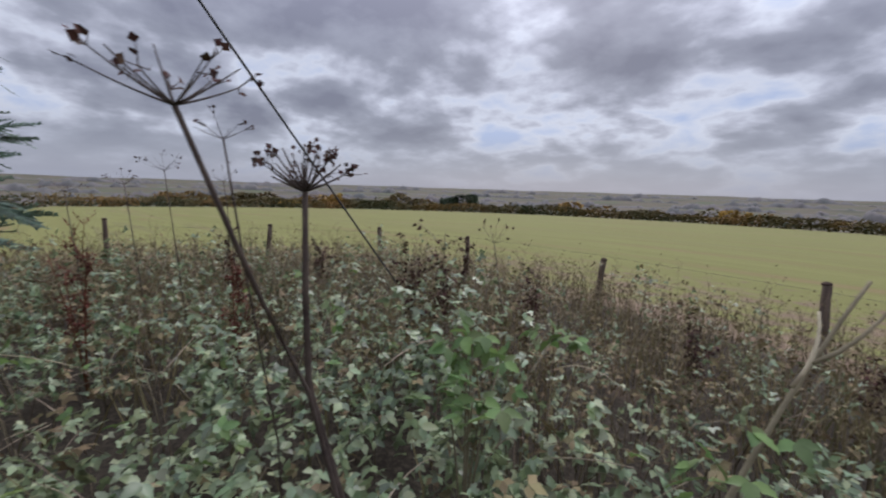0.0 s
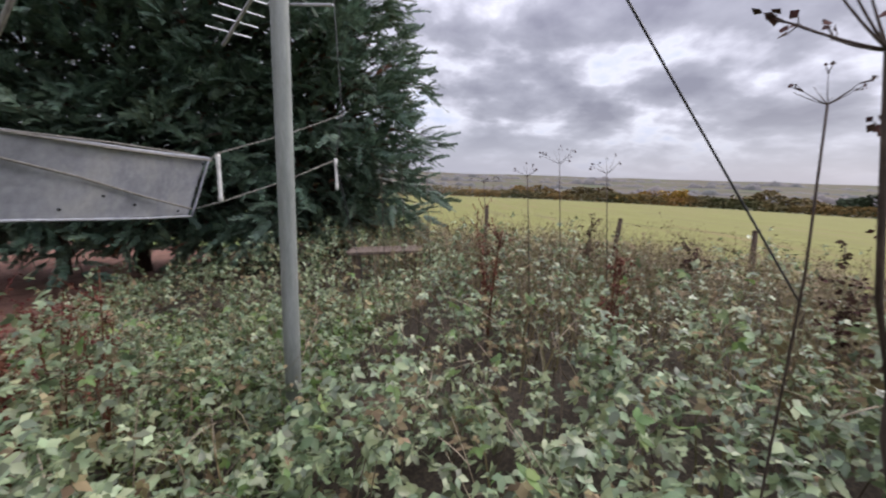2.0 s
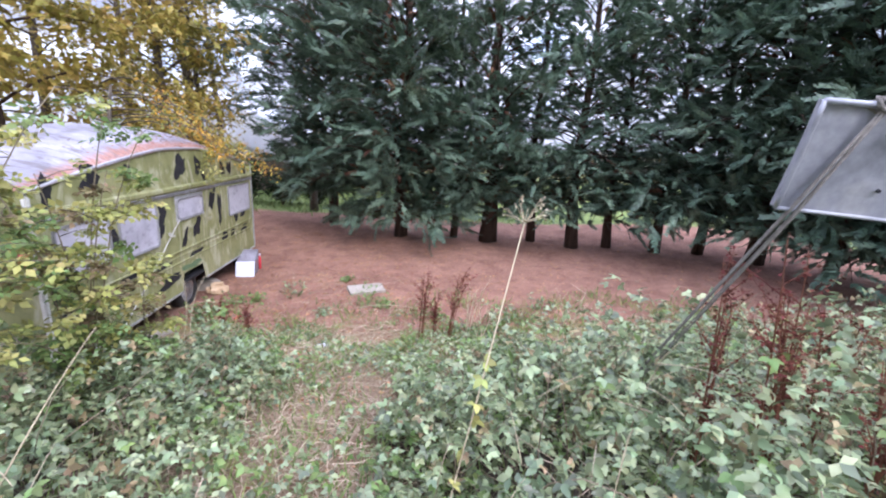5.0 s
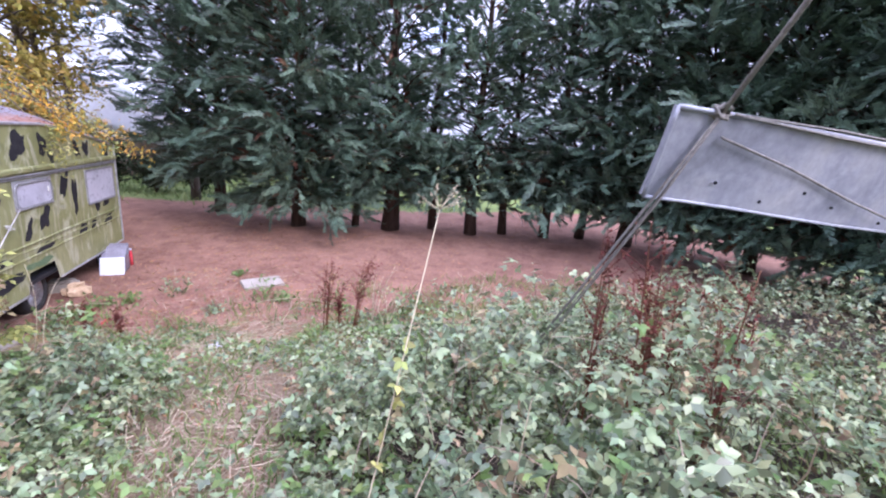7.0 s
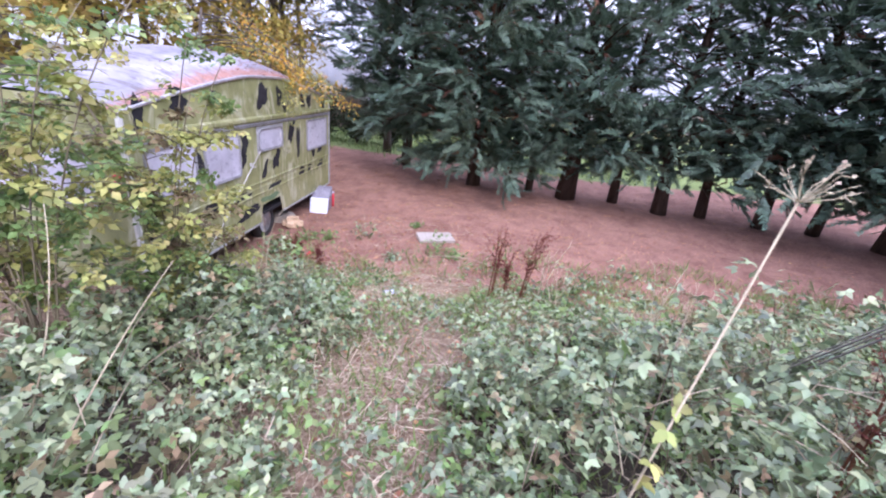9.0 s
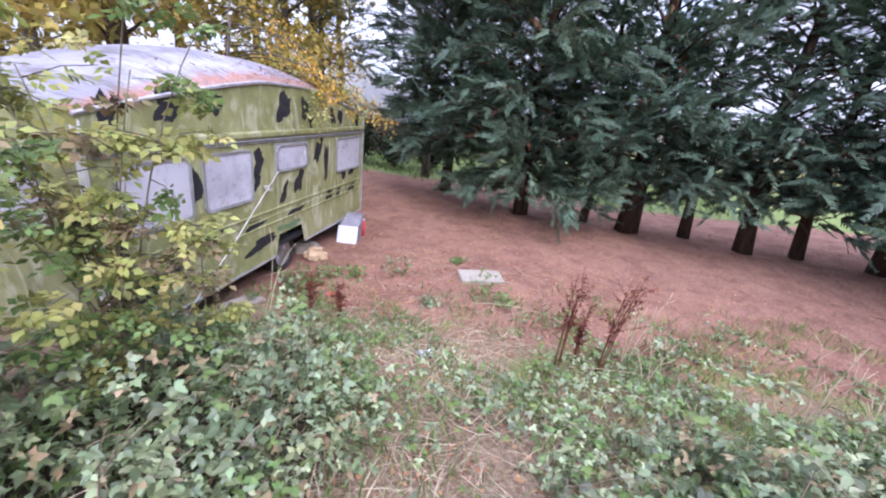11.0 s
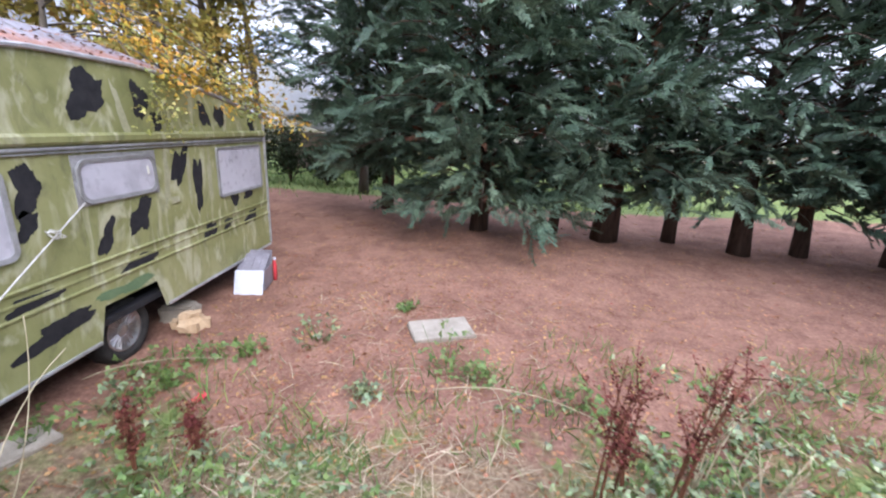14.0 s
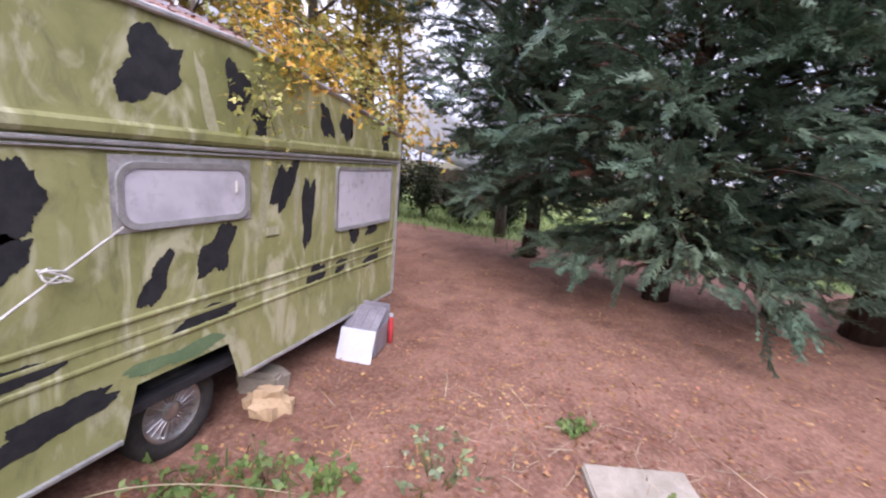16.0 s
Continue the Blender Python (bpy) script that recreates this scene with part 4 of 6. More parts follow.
def brambles():
    r = np.random.default_rng(11)
    for name, n, box_, fine, mat, lo, hi, szr, seed in [
            ("bramble_thicket", 9500, (-2.4, 2.7, -4.8, 2.0), True, "bramble", 0.2, 1.06, (0.034, 0.088), 1),
            ("bramble_thicket", 15000, (-3.4, 3.1, -6.2, 2.6), False, "bramble", 0.2, 1.06, (0.03, 0.072), 6),
            ("bramble_thicket", 14000, (-9.5, -3.2, -6.2, 3.5), False, "bramble", 0.3, 1.0, (0.04, 0.075), 2),
            ("bramble_thicket", 5000, (-8, 4, 2.4, 6.5), False, "bramble", 0.3, 1.0, (0.04, 0.075), 3),
            ("withered_undergrowth", 9000, (-9.5, 3.5, -6.0, 6.8), False, "brown", 0.1, 1.02, (0.03, 0.065), 4),
            ("fresh_bramble_shoots", 380, (-3.5, 2.6, -5.8, 2.2), True, "fresh", 0.75, 1.12, (0.045, 0.075), 5)]:
        x, y = sample_area(n * 2, *box_, r)
        t = bramble_top(x, y)
        keep = (t > 0.05)
        x, y, t = x[keep][:n], y[keep][:n], t[keep][:n]
        size = r.uniform(*szr, len(x))
        if mat == "bramble":
            # leaves sit in tiers round upright shoots, with dark hollows between the shoots
            nc = len(x) // 13
            pick = r.integers(0, nc, len(x))
            up = r.uniform(0, 1, len(x)) ** 0.75
            tallness = r.uniform(0.6, 1.28, nc)[pick]
            turn, out = r.uniform(0, 6.28, len(x)), (0.025 + 0.125 * (1.05 - up)) * r.uniform(0.5, 1.3, len(x))
            x, y, t = x[pick] + out * np.cos(turn), y[pick] + out * np.sin(turn), t[pick]
            z = height(x, y) + t * tallness * (lo + (hi - lo) * up)
            size = size * (1.12 - 0.35 * up)
        else:
            u = lo + (hi - lo) * r.uniform(0, 1, len(x)) ** 0.62 + np.where(r.uniform(0, 1, len(x)) < 0.10, r.uniform(0, 0.35, len(x)), 0)
            z = height(x, y) + t * u
        ok = clear_of_walk(x, y, z, 0.42)
        if mat == "bramble":
            dry = sstep(0.8, 2.8, y + 0.35 * (-x - 2.0)) * 0.5 + 0.25 * sstep(0.1, 0.9, wobble(x, y, 2.4, 3.0))
            ok &= r.uniform(0, 1, len(x)) > dry
        x, y, z, size = x[ok], y[ok], z[ok], size[ok]
        scatter_leaves(name, np.stack([x, y, z], 1), size, mat, TRI_FINE if fine else TRI_ROUGH, seed, 0.7,
                       {"bramble": "dense green bramble leaves over the slope", "brown": "withered brown leaves among the brambles", "fresh": "fresh bright green bramble shoots"}[mat], "undergrowth")
    # canes
    ch = []
    for k in range(900):
        x, y = r.uniform(-6, 3), r.uniform(-6, 4)
        t = float(bramble_top(np.array(x), np.array(y)))
        if t < 0.25 or np.min(np.hypot(EYES[:, 0] - x, EYES[:, 1] - y)) < 0.8:
            continue
        g = float(height(x, y))
        a = np.array([x, y, g])
        az, ln = r.uniform(0, 6.28), r.uniform(0.2, 0.7)
        d = np.array([math.cos(az), math.sin(az), 0])
        c = a + d * ln + [0, 0, t * r.uniform(0.3, 1.05)]
        if np.min(np.hypot(EYES[:, 0] - c[0], EYES[:, 1] - c[1])) < 0.5:
            continue
        ch.append(tube(bez(a, a + d * ln * 0.3 + [0, 0, t * 1.2], c, 6), np.linspace(0.0045, 0.002, 6), 3))
    pale = []
    for k in range(420):
        x, y = r.uniform(-3.2, 2.9), r.uniform(-5.6, 1.8)
        t = float(bramble_top(np.array(x), np.array(y)))
        if t < 0.08 or np.min(np.hypot(EYES[:, 0] - x, EYES[:, 1] - y)) < 0.75:
            continue
        a = np.array([x, y, float(height(x, y)) + t * r.uniform(0.3, 0.9)])
        az, ln = r.uniform(0, 6.28), r.uniform(0.15, 0.5)
        c = a + np.array([math.cos(az) * ln, math.sin(az) * ln, r.uniform(-0.12, 0.28)])
        if np.min(np.hypot(EYES[:, 0] - c[0], EYES[:, 1] - c[1])) < 0.55:
            continue
        pale.append(tube(bez(a, (a + c) / 2 + [0, 0, r.uniform(0, 0.1)], c, 5), np.linspace(0.0032, 0.0014, 5), 3))
    tagged(tri_ob("dry_twigs", merge(pale), "straw"), "pale dry twigs caught in the brambles", "undergrowth", kind="stuff")
    tagged(tri_ob("bramble_canes", merge(ch), "stalk"), "thin brown arching bramble canes", "undergrowth", kind="stuff")


BLADE = (np.array([(-0.02, 0, 0), (0.02, 0, 0), (-0.016, 0.5, 0.10), (0.016, 0.5, 0.10), (0, 1, -0.06)], float), np.array([(0, 1, 3), (0, 3, 2), (2, 3, 4)]))


def dry_weeds():
    """Upright withered weeds between the brambles and the fence, in one mesh of stalks and one of seed heads."""
    r = np.random.default_rng(21)
    ch, pts = [], []
    n = 0
    while n < 1500:
        x, y = r.uniform(-11.5, 3.5), r.uniform(-3.0, 7.0)
        if bramble_top(np.array(x), np.array(y)) < 0.2:
            continue
        w = float(sstep(0.3, 2.6, y + 0.42 * (-x - 1.5)))
        if r.uniform() > 0.06 + w or np.min(np.hypot(EYES[:, 0] - x, EYES[:, 1] - y)) < 1.3:
            continue
        n += 1
        g = float(height(x, y))
        h = r.uniform(0.42, 0.95) * (1.2 if r.uniform() < 0.15 else 1)
        lean = r.normal(0, 0.16, 2)
        P = bez((x, y, g), (x + lean[0] * 0.2, y + lean[1] * 0.2, g + h * 0.6), (x + lean[0] * h, y + lean[1] * h, g + h), 5)
        ch.append(tube(P, np.linspace(0.004, 0.0015, 5), 3))
        for k in range(int(r.integers(2, 6))):
            t = r.uniform(0.35, 0.95)
            b = np.array([np.interp(t, np.linspace(0, 1, 5), P[:, q]) for q in range(3)])
            e = b + np.array([r.normal(0, 0.09), r.normal(0, 0.09), r.uniform(0.05, 0.2)])
            ch.append(tube([b, (b + e) / 2 + [0, 0, -0.01], e], [0.002, 0.0015, 0.001], 3))
            for q in range(4):
                pts.append(b + (e - b) * r.uniform(0.3, 1.05) + r.normal(0, 0.012, 3))
        for q in range(7):
            pts.append(P[-1] + r.normal(0, 1, 3) * [0.018, 0.018, 0.08])
    m = 16000
    x, y = r.uniform(-11, 3.5, m), r.uniform(-2.5, 7.2, m)
    w = sstep(0.2, 2.4, y + 0.42 * (-x - 1.5)) * sstep(-0.7, 0.5, wobble(x, y, 1.6, 2.0))
    ok = (r.uniform(0, 1, m) < 0.04 + w) & (bramble_top(x, y) > 0.15) & (np.min(np.hypot(x[:, None] - EYES[:, 0], y[:, None] - EYES[:, 1]), axis=1) > 1.2)
    x, y = x[ok], y[ok]
    d = np.stack([r.normal(0, 0.22, len(x)), r.normal(0, 0.22, len(x)), np.ones(len(x))], 1)
    R = frames_from(d, r.normal(0, 1, (len(x), 3)), r.uniform(0.35, 0.82, len(x)))
    tagged(tri_ob("withered_grass", stamp(BLADE[0] * [0.45, 1, 1], BLADE[1], R, np.stack([x, y, height(x, y)], 1)), "drygrass"), "tall withered grass towards the field fence", "grass", kind="stuff")
    tagged(tri_ob("dry_weed_stalks", merge(ch), "stalk"), "upright withered weed stalks by the field fence", "undergrowth", kind="stuff")
    pts = np.array(pts)
    scatter_leaves("dry_weed_heads", pts, r.uniform(0.013, 0.038, len(pts)), "brown", leaflet(False), 22, 0.9, "shrivelled brown leaves and seed heads of weeds", "undergrowth")


brambles()
dry_weeds()


# ---- mast, board and wires ----
def cord(name, pts, r, mat, parent, label="", sides=6):
    return tri_ob(name, tube(pts, r, sides), mat, parent, label, smooth=True)


POLE = (-2.31, -1.17)
MAST_TOP = 4.66


def build_mast():
    g = float(height(*POLE))
    mast = thing("aerial_mast", (POLE[0], POLE[1], g), "tall galvanised steel aerial mast standing among brambles", "mast")
    P = lambda x, y, z: (x - POLE[0], y - POLE[1], z - g)
    tri_ob("tube", tube([(0.015 * k / 6, -0.01 * k / 6, -0.1 + (MAST_TOP + 0.3 - g) * k / 6) for k in range(7)], [0.046] * 7, 18), "pole", mast, smooth=True)
    for z in (MAST_TOP, 2.52):
        part("clamp", lathe([(0.044, -0.03), (0.056, -0.03), (0.056, 0.03), (0.044, 0.03)], pose(0.01, -0.005, z - g), 18), "zinc", mast)
    boom = part("boom", box(0.018, 0.95, 0.018, pose(-0.16, -0.20, 2.43 - g, -24, 0, 140), 0.003, 1), "alu", mast, "thin aluminium aerial boom")
    for k in range(9):
        t = -0.44 + 0.10 * k
        part("element", box(0.22 + 0.006 * k, 0.007, 0.007, pose(-0.16, -0.20, 2.43 - g, -24, 0, 140) @ pose(0, t, 0.012), 0, 1), "alu", boom)
    part("aerial_arm", box(0.46, 0.014, 0.014, pose(-0.10, 0.06, 2.36 - g, 0, 8, 65), 0.003, 1), "alu", mast)
    # thin guy down to the bank by the fence
    a, b = np.array([POLE[0], POLE[1], MAST_TOP + 0.14]), np.array([-3.56, 2.86, 0.42])
    gw = thing("guy_wire", tuple(b), "dark stranded guy wire running from mast to ground", "wire")
    cord("strand", [a + (b - a) * t - b + np.array([0, 0, -0.02 * math.sin(math.pi * t)]) for t in np.linspace(0, 1, 12)], 0.009, "cable", gw)
    part("ground_peg", box(0.03, 0.03, 0.6, pose(0, 0, -0.26, 10, 8, 0), 0.004), "wood", gw)
    return mast


build_mast()


def build_board():
    tl, bl, tr, br = (Vector(p) for p in ((-1.34, -2.08, 1.63), (-1.36, -2.19, 1.28), (-3.09, -2.04, 1.56), (-2.98, -2.13, 1.15)))
    sheet = thing("hanging_metal_sheet", tuple(bl), "grey galvanised metal sheet roped to a guy, hanging above the brambles", "metal sheet")
    O = np.array(bl)
    bm = bmesh.new()
    n = (tr - tl).cross(bl - tl).normalized()
    if n.y < 0:
        n = -n
    nx, nz = 14, 5
    grid = []
    for j in range(nz + 1):
        row = []
        for i in range(nx + 1):
            u, v = i / nx, j / nz
            p = tl.lerp(tr, u).lerp(bl.lerp(br, u), v)
            p = p + n * (0.012 * math.sin(math.pi * u * 1.3) + 0.004 * math.sin(9 * u + 4 * v))
            row.append(bm.verts.new(p - bl))
        grid.append(row)
    for j in range(nz):
        for i in range(nx):
            bm.faces.new((grid[j][i], grid[j + 1][i], grid[j + 1][i + 1], grid[j][i + 1]))
    ext = bmesh.ops.extrude_face_region(bm, geom=bm.faces[:])
    bmesh.ops.translate(bm, verts=[v for v in ext["geom"] if isinstance(v, bmesh.types.BMVert)], vec=-n * 0.014)
    bmesh.ops.recalc_face_normals(bm, faces=bm.faces)
    plate_ = part("sheet", bm, "zinc", sheet, "dented galvanised sheet")
    # folded lip along the top and ends
    for a, b, r in ((tl, tr, 0.011), (bl, br, 0.008), (tl, bl, 0.008), (tr, br, 0.010)):
        cord("edge_fold", [np.array(a.lerp(b, t) - bl + n * 0.014) + [0, 0, 0.004 * math.sin(7 * t)] for t in np.linspace(0, 1, 8)], r, "zinc", sheet)
    at_ = lambda u, v, d=0.02: np.array(tl.lerp(tr, u).lerp(bl.lerp(br, u), v) + n * d - bl)
    for u, v in ((0.20, 0.72), (0.38, 0.86), (0.52, 0.68), (0.90, 0.90), (0.97, 0.10), (0.66, 0.80)):
        p = at_(u, v, 0.016)
        part("bolt", lathe([(0.001, 0.006), (0.006, 0.005), (0.008, 0.0), (0.008, -0.004)], Matrix.Translation(p) @ n.to_track_quat("Z", "Y").to_matrix().to_4x4(), 8), "black", sheet)
    cord("lashing", [at_(0.14, 0.22, 0.03), at_(0.4, 0.42, 0.026), at_(0.7, 0.68, 0.024), at_(0.97, 0.86, 0.03)], 0.006, "rope", sheet, "dark rope across the sheet")
    cord("lashing", [at_(0.15, -0.02, 0.02), at_(0.5, 0.02, 0.03), at_(0.85, 0.03, 0.03), at_(1.02, 0.02, 0.02)], 0.006, "rope", sheet)
    cord("lashing", [at_(0.15, -0.02, 0.02), at_(0.5, -0.05, 0.02), at_(0.85, -0.03, 0.01), at_(1.02, 0.0, 0.01)], 0.005, "rope", sheet)
    knot = []
    r = random.Random(5)
    for k in range(26):
        a = k * 1.3
        knot.append(at_(0.11, -0.02, 0.02) + np.array([0.035 * math.cos(a), 0.02 * math.sin(a * 0.7), 0.03 * math.sin(a)]) * r.uniform(0.5, 1.1))
    cord("knot", knot, 0.006, "rope", sheet, "frayed grey rope knot")
    # the guy that carries it
    top = np.array([POLE[0], POLE[1], MAST_TOP])
    hold = at_(0.11, -0.02, 0.03) + O
    foot = np.array([-1.87, -3.95, float(height(-1.87, -3.95)) - 0.05])
    guy = thing("guy_rope", tuple(foot), "thick old guy rope bundled with wires near the ground", "rope")
    cord("rope", [top - foot, np.array([-1.62, -1.02, 3.3]) - foot, np.array([-1.47, -1.45, 2.4]) - foot, np.array([-1.52, -1.78, 2.03]) - foot, hold - foot], 0.010, "rope", guy)
    low = at_(0.03, 1.03, 0.03) + O
    for k in range(4):
        w = np.array([0.014 * math.cos(k * 1.7), 0.018 * math.sin(k * 1.7), 0])
        cord("strand", [hold - foot + w * 0.3, low - foot + w, (low + foot) / 2 - foot + w * 1.6, w], 0.005 if k < 2 else 0.0035, "rope", guy)
    # insulators and the feeder wires between them
    ends = []
    for (x, y, z0, z1), lab in (((-3.17, -2.0, 1.24, 1.60), "a"), ((-4.17, -1.38, 1.31, 1.62), "b"), ((-9.4, 1.2, 1.5, 1.8), "c")):
        ends.append((np.array([x, y, z0]), np.array([x, y, z1])))
    for k, (lo, hi) in enumerate(ends[:2]):
        ins = thing("wire_spreader", tuple(lo), "white plastic spreader between two feeder wires", "insulator", "feeder wire spreaders")
        part("bar", lathe([(0.001, 0.0), (0.016, 0.004), (0.019, 0.03), (0.015, 0.06), (0.015, hi[2] - lo[2] - 0.06), (0.019, hi[2] - lo[2] - 0.03), (0.016, hi[2] - lo[2] - 0.004), (0.001, hi[2] - lo[2])], pose(0, 0, 0, 4, -6, 0), 12), "insul", ins, smooth=True)
    feed = thing("feeder_wire", tuple(ends[0][0]), "pair of thin pale feeder wires strung past the mast", "wire")
    o = ends[0][0]
    far_ = (np.array([-4.19, -1.4, 1.60]), np.array([-4.28, -1.35, 2.04]))
    cord("hanging_cable", [np.array([-4.47, -1.47, 3.17]) - o, np.array([-4.28, -1.35, 2.04]) - o, np.array([-4.19, -1.4, 1.60]) - o, np.array([-4.11, -1.13, 0.5]) - o, np.array([-4.1, -1.1, float(height(-4.1, -1.1))]) - o], 0.004, "cable", feed)
    for pick in (0, 1):
        start = at_(1.0, 0.86 if pick == 0 else 0.02, 0.02) + O
        cord("wire", [start - o, ends[0][pick] - o, (ends[0][pick] + far_[pick]) / 2 - o + [0, 0, -0.02], far_[pick] - o], 0.004, "rope", feed)


build_board()


# ---- fence and bench ----
def build_fence():
    first = None
    for k, (x, y, top, lean) in enumerate([(-12.0, 0.85, 0.64, 2), (-9.55, 3.55, 0.62, 6), (-8.0, 5.65, 0.60, -3), (-6.3, 6.85, 0.52, -8), (-3.2, 6.85, 0.46, -7), (-0.22, 6.55, 0.60, 3), (2.8, 6.0, 0.6, -4)]):
        g = float(height(x, y))
        post = thing("fence_post", (x, y, g), "weathered round wooden fence post at the field edge", "fence post", "field fence posts")
        h = top - g
        m = pose(0, 0, 0, 0, lean, 40 * k)
        bm = lathe([(0.055, -0.15), (0.056, h * 0.3), (0.05, h * 0.8), (0.048, h - 0.03), (0.036, h), (0.001, h + 0.008)], m, 10)
        for v in bm.verts:
            v.co.x += 0.008 * math.sin(9 * v.co.z + k)
        part("post", bm, "wood", post, smooth=True)
        part("cap", lathe([(0.05, h - 0.02), (0.054, h), (0.03, h + 0.02), (0.001, h + 0.022)], m, 8), "bark", post, "dark mossy top")
    wires = thing("fence_wire", (-8.0, 5.65, float(height(-8.0, 5.65))), "rusty strands of fence wire between posts", "wire")
    o = np.array([-8.0, 5.65, float(height(-8.0, 5.65))])
    for dz in (0.35, 0.65, 0.95):
        pts = [np.array([x, y, float(height(x, y)) + dz]) - o for x, y in ((-12.0, 0.9), (-9.55, 3.6), (-8.0, 5.7), (-6.3, 6.9), (-3.2, 6.9), (-0.22, 6.6), (2.8, 6.05))]
        cord("strand", pts, 0.0017, "cable", wires, sides=4)


build_fence()


def build_bench():
    g = float(height(-6.5, -1.2))
    b = thing("wooden_bench", (-6.4, -1.2, g), "weathered plank bench half sunk in dry weeds", "bench")
    for k in (-1, 0, 1):
        part("plank", box(0.16, 1.15, 0.045, pose(0.17 * k, 0, 0.31 - g, 0, 2 * k, 20), 0.006), "wood", b)
    for sy in (-0.45, 0.45):
        part("leg", box(0.36, 0.09, 0.30 - g, pose(-sy * 0.3, sy, (0.29 - g) / 2 - 0.02, 0, 0, 20), 0.006), "wood", b)


build_bench()


# ---- tall dead plants ----
def umbel(stem_pts, hub_r, rays, seed, mat="umbel", seedmat="seed", seeds=10, name="dead_hogweed", label="tall dead hogweed with a brown seed umbel", stem_r=0.009, tilt=(0, 0), dome=0.8):
    """A dried umbel: a ribbed stem, rays spread like an umbrella, and a tuft of flat seeds on each."""
    r = np.random.default_rng(seed)
    S = np.asarray(stem_pts, float)
    o = S[0]
    plant = thing(name, tuple(o), label, "dead plant", "dead hogweeds")
    tri_ob("stem", tube(S - o, np.linspace(stem_r, stem_r * 0.6, len(S)), 8), mat, plant, smooth=True)
    hub = S[-1] - o
    V, F = leaflet(False)
    for k in range(rays):
        az = 2 * math.pi * k / rays + r.uniform(-0.25, 0.25)
        sp = r.uniform(0.25, 1.0) if k % 3 else 1.05
        ln = hub_r * r.uniform(0.75, 1.1)
        d = np.array([math.cos(az) * sp + tilt[0], math.sin(az) * sp + tilt[1], dome * (1.15 - 0.62 * sp)])
        d /= np.linalg.norm(d)
        mid = hub + d * ln * 0.5 + np.array([0, 0, -0.05 * ln])
        tip = hub + d * ln
        ray_ = tri_ob("ray", tube(bez(hub, mid, tip, 5), np.linspace(stem_r * 0.28, stem_r * 0.14, 5), 5), mat, plant)
        if seeds and r.uniform() < 0.82:
            n = int(r.integers(seeds // 2, seeds + 1))
            off = tip + r.normal(0, 1, (n, 3)) * hub_r * 0.085 + d * 0.012
            dirs = off - tip + d * 0.02
            R = frames_from(dirs, r.normal(0, 1, (n, 3)), r.uniform(0.10, 0.16, n) * hub_r)
            tri_ob("seed_tuft", stamp(V * [1.6, 1, 1], F, R, off), seedmat, ray_)
            tri_ob("raylet", merge([tube([tip, (tip + p) / 2, p], [0.0011, 0.0009, 0.0007], 3) for p in off[: n // 2 + 1]]), mat, ray_)
    return plant


g0 = float(height(-0.45, 0.5))
umbel([(-0.45, 0.46, g0), (-0.50, 0.43, 0.8), (-0.565, 0.375, 1.13), (-0.53, 0.27, 1.36), (-0.46, 0.15, 1.64)], 0.098, 13, 31, seeds=6, stem_r=0.0065, tilt=(-0.05, -0.05), dome=0.9)
umbel([(-0.47, 0.48, g0), (-0.53, 0.45, 0.8), (-0.585, 0.385, 1.13), (-0.605, 0.39, 1.32), (-0.60, 0.39, 1.53)], 0.088, 18, 32, seeds=12, stem_r=0.010, dome=0.95)
umbel([(-0.85, 0.45, float(height(-0.85, 0.45))), (-0.80, 0.40, 0.9), (-0.68, 0.30, 1.36), (-0.65, 0.26, 1.62)], 0.045, 8, 33, seeds=4, stem_r=0.003)
for k, (x, y, z, hr) in enumerate([(-3.84, 0.7, 1.62, 0.16), (-4.0, 0.45, 1.50, 0.12), (-3.9, 1.15, 1.55, 0.14), (-4.6, 0.1, 1.42, 0.12), (-2.1, 2.75, 1.1, 0.20), (-5.6, -0.9, 1.55, 0.15), (-5.8, -1.2, 1.35, 0.12), (-6.2, -0.6, 1.5, 0.14), (0.6, 3.6, 1.05, 0.16)]):
    g = float(height(x, y))
    umbel([(x + 0.12, y + 0.1, g), (x + 0.08, y + 0.05, (g + z) / 2), (x, y, z)], hr, 8, 40 + k, seeds=4, stem_r=0.0055, label="slender dead umbellifer above the dry weeds")
# pale hogweed by the way, with yellowing leaves on its stem
gh = float(height(-0.02, -1.6))
pale = umbel([(-0.01, -1.57, gh), (-0.07, -1.61, 0.02), (-0.16, -1.66, 0.42), (-0.24, -1.70, 0.80), (-0.335, -1.74, 1.27)], 0.053, 20, 51, mat="straw", seedmat="straw", seeds=2, stem_r=0.0027, label="bleached dead hogweed with a bare umbel beside the path", dome=0.8)
lp = np.array([(-0.255, -1.705, 0.88), (-0.24, -1.69, 0.82), (-0.21, -1.68, 0.68), (-0.19, -1.67, 0.60), (-0.14, -1.65, 0.40), (-0.24, -1.71, 0.76), (-0.26, -1.72, 0.92)]) - [-0.01, -1.57, gh]
scatter_leaves("leaf", lp, np.full(7, 0.032), "yellow", TRI_FINE, 3, 1.2, parent=pale)


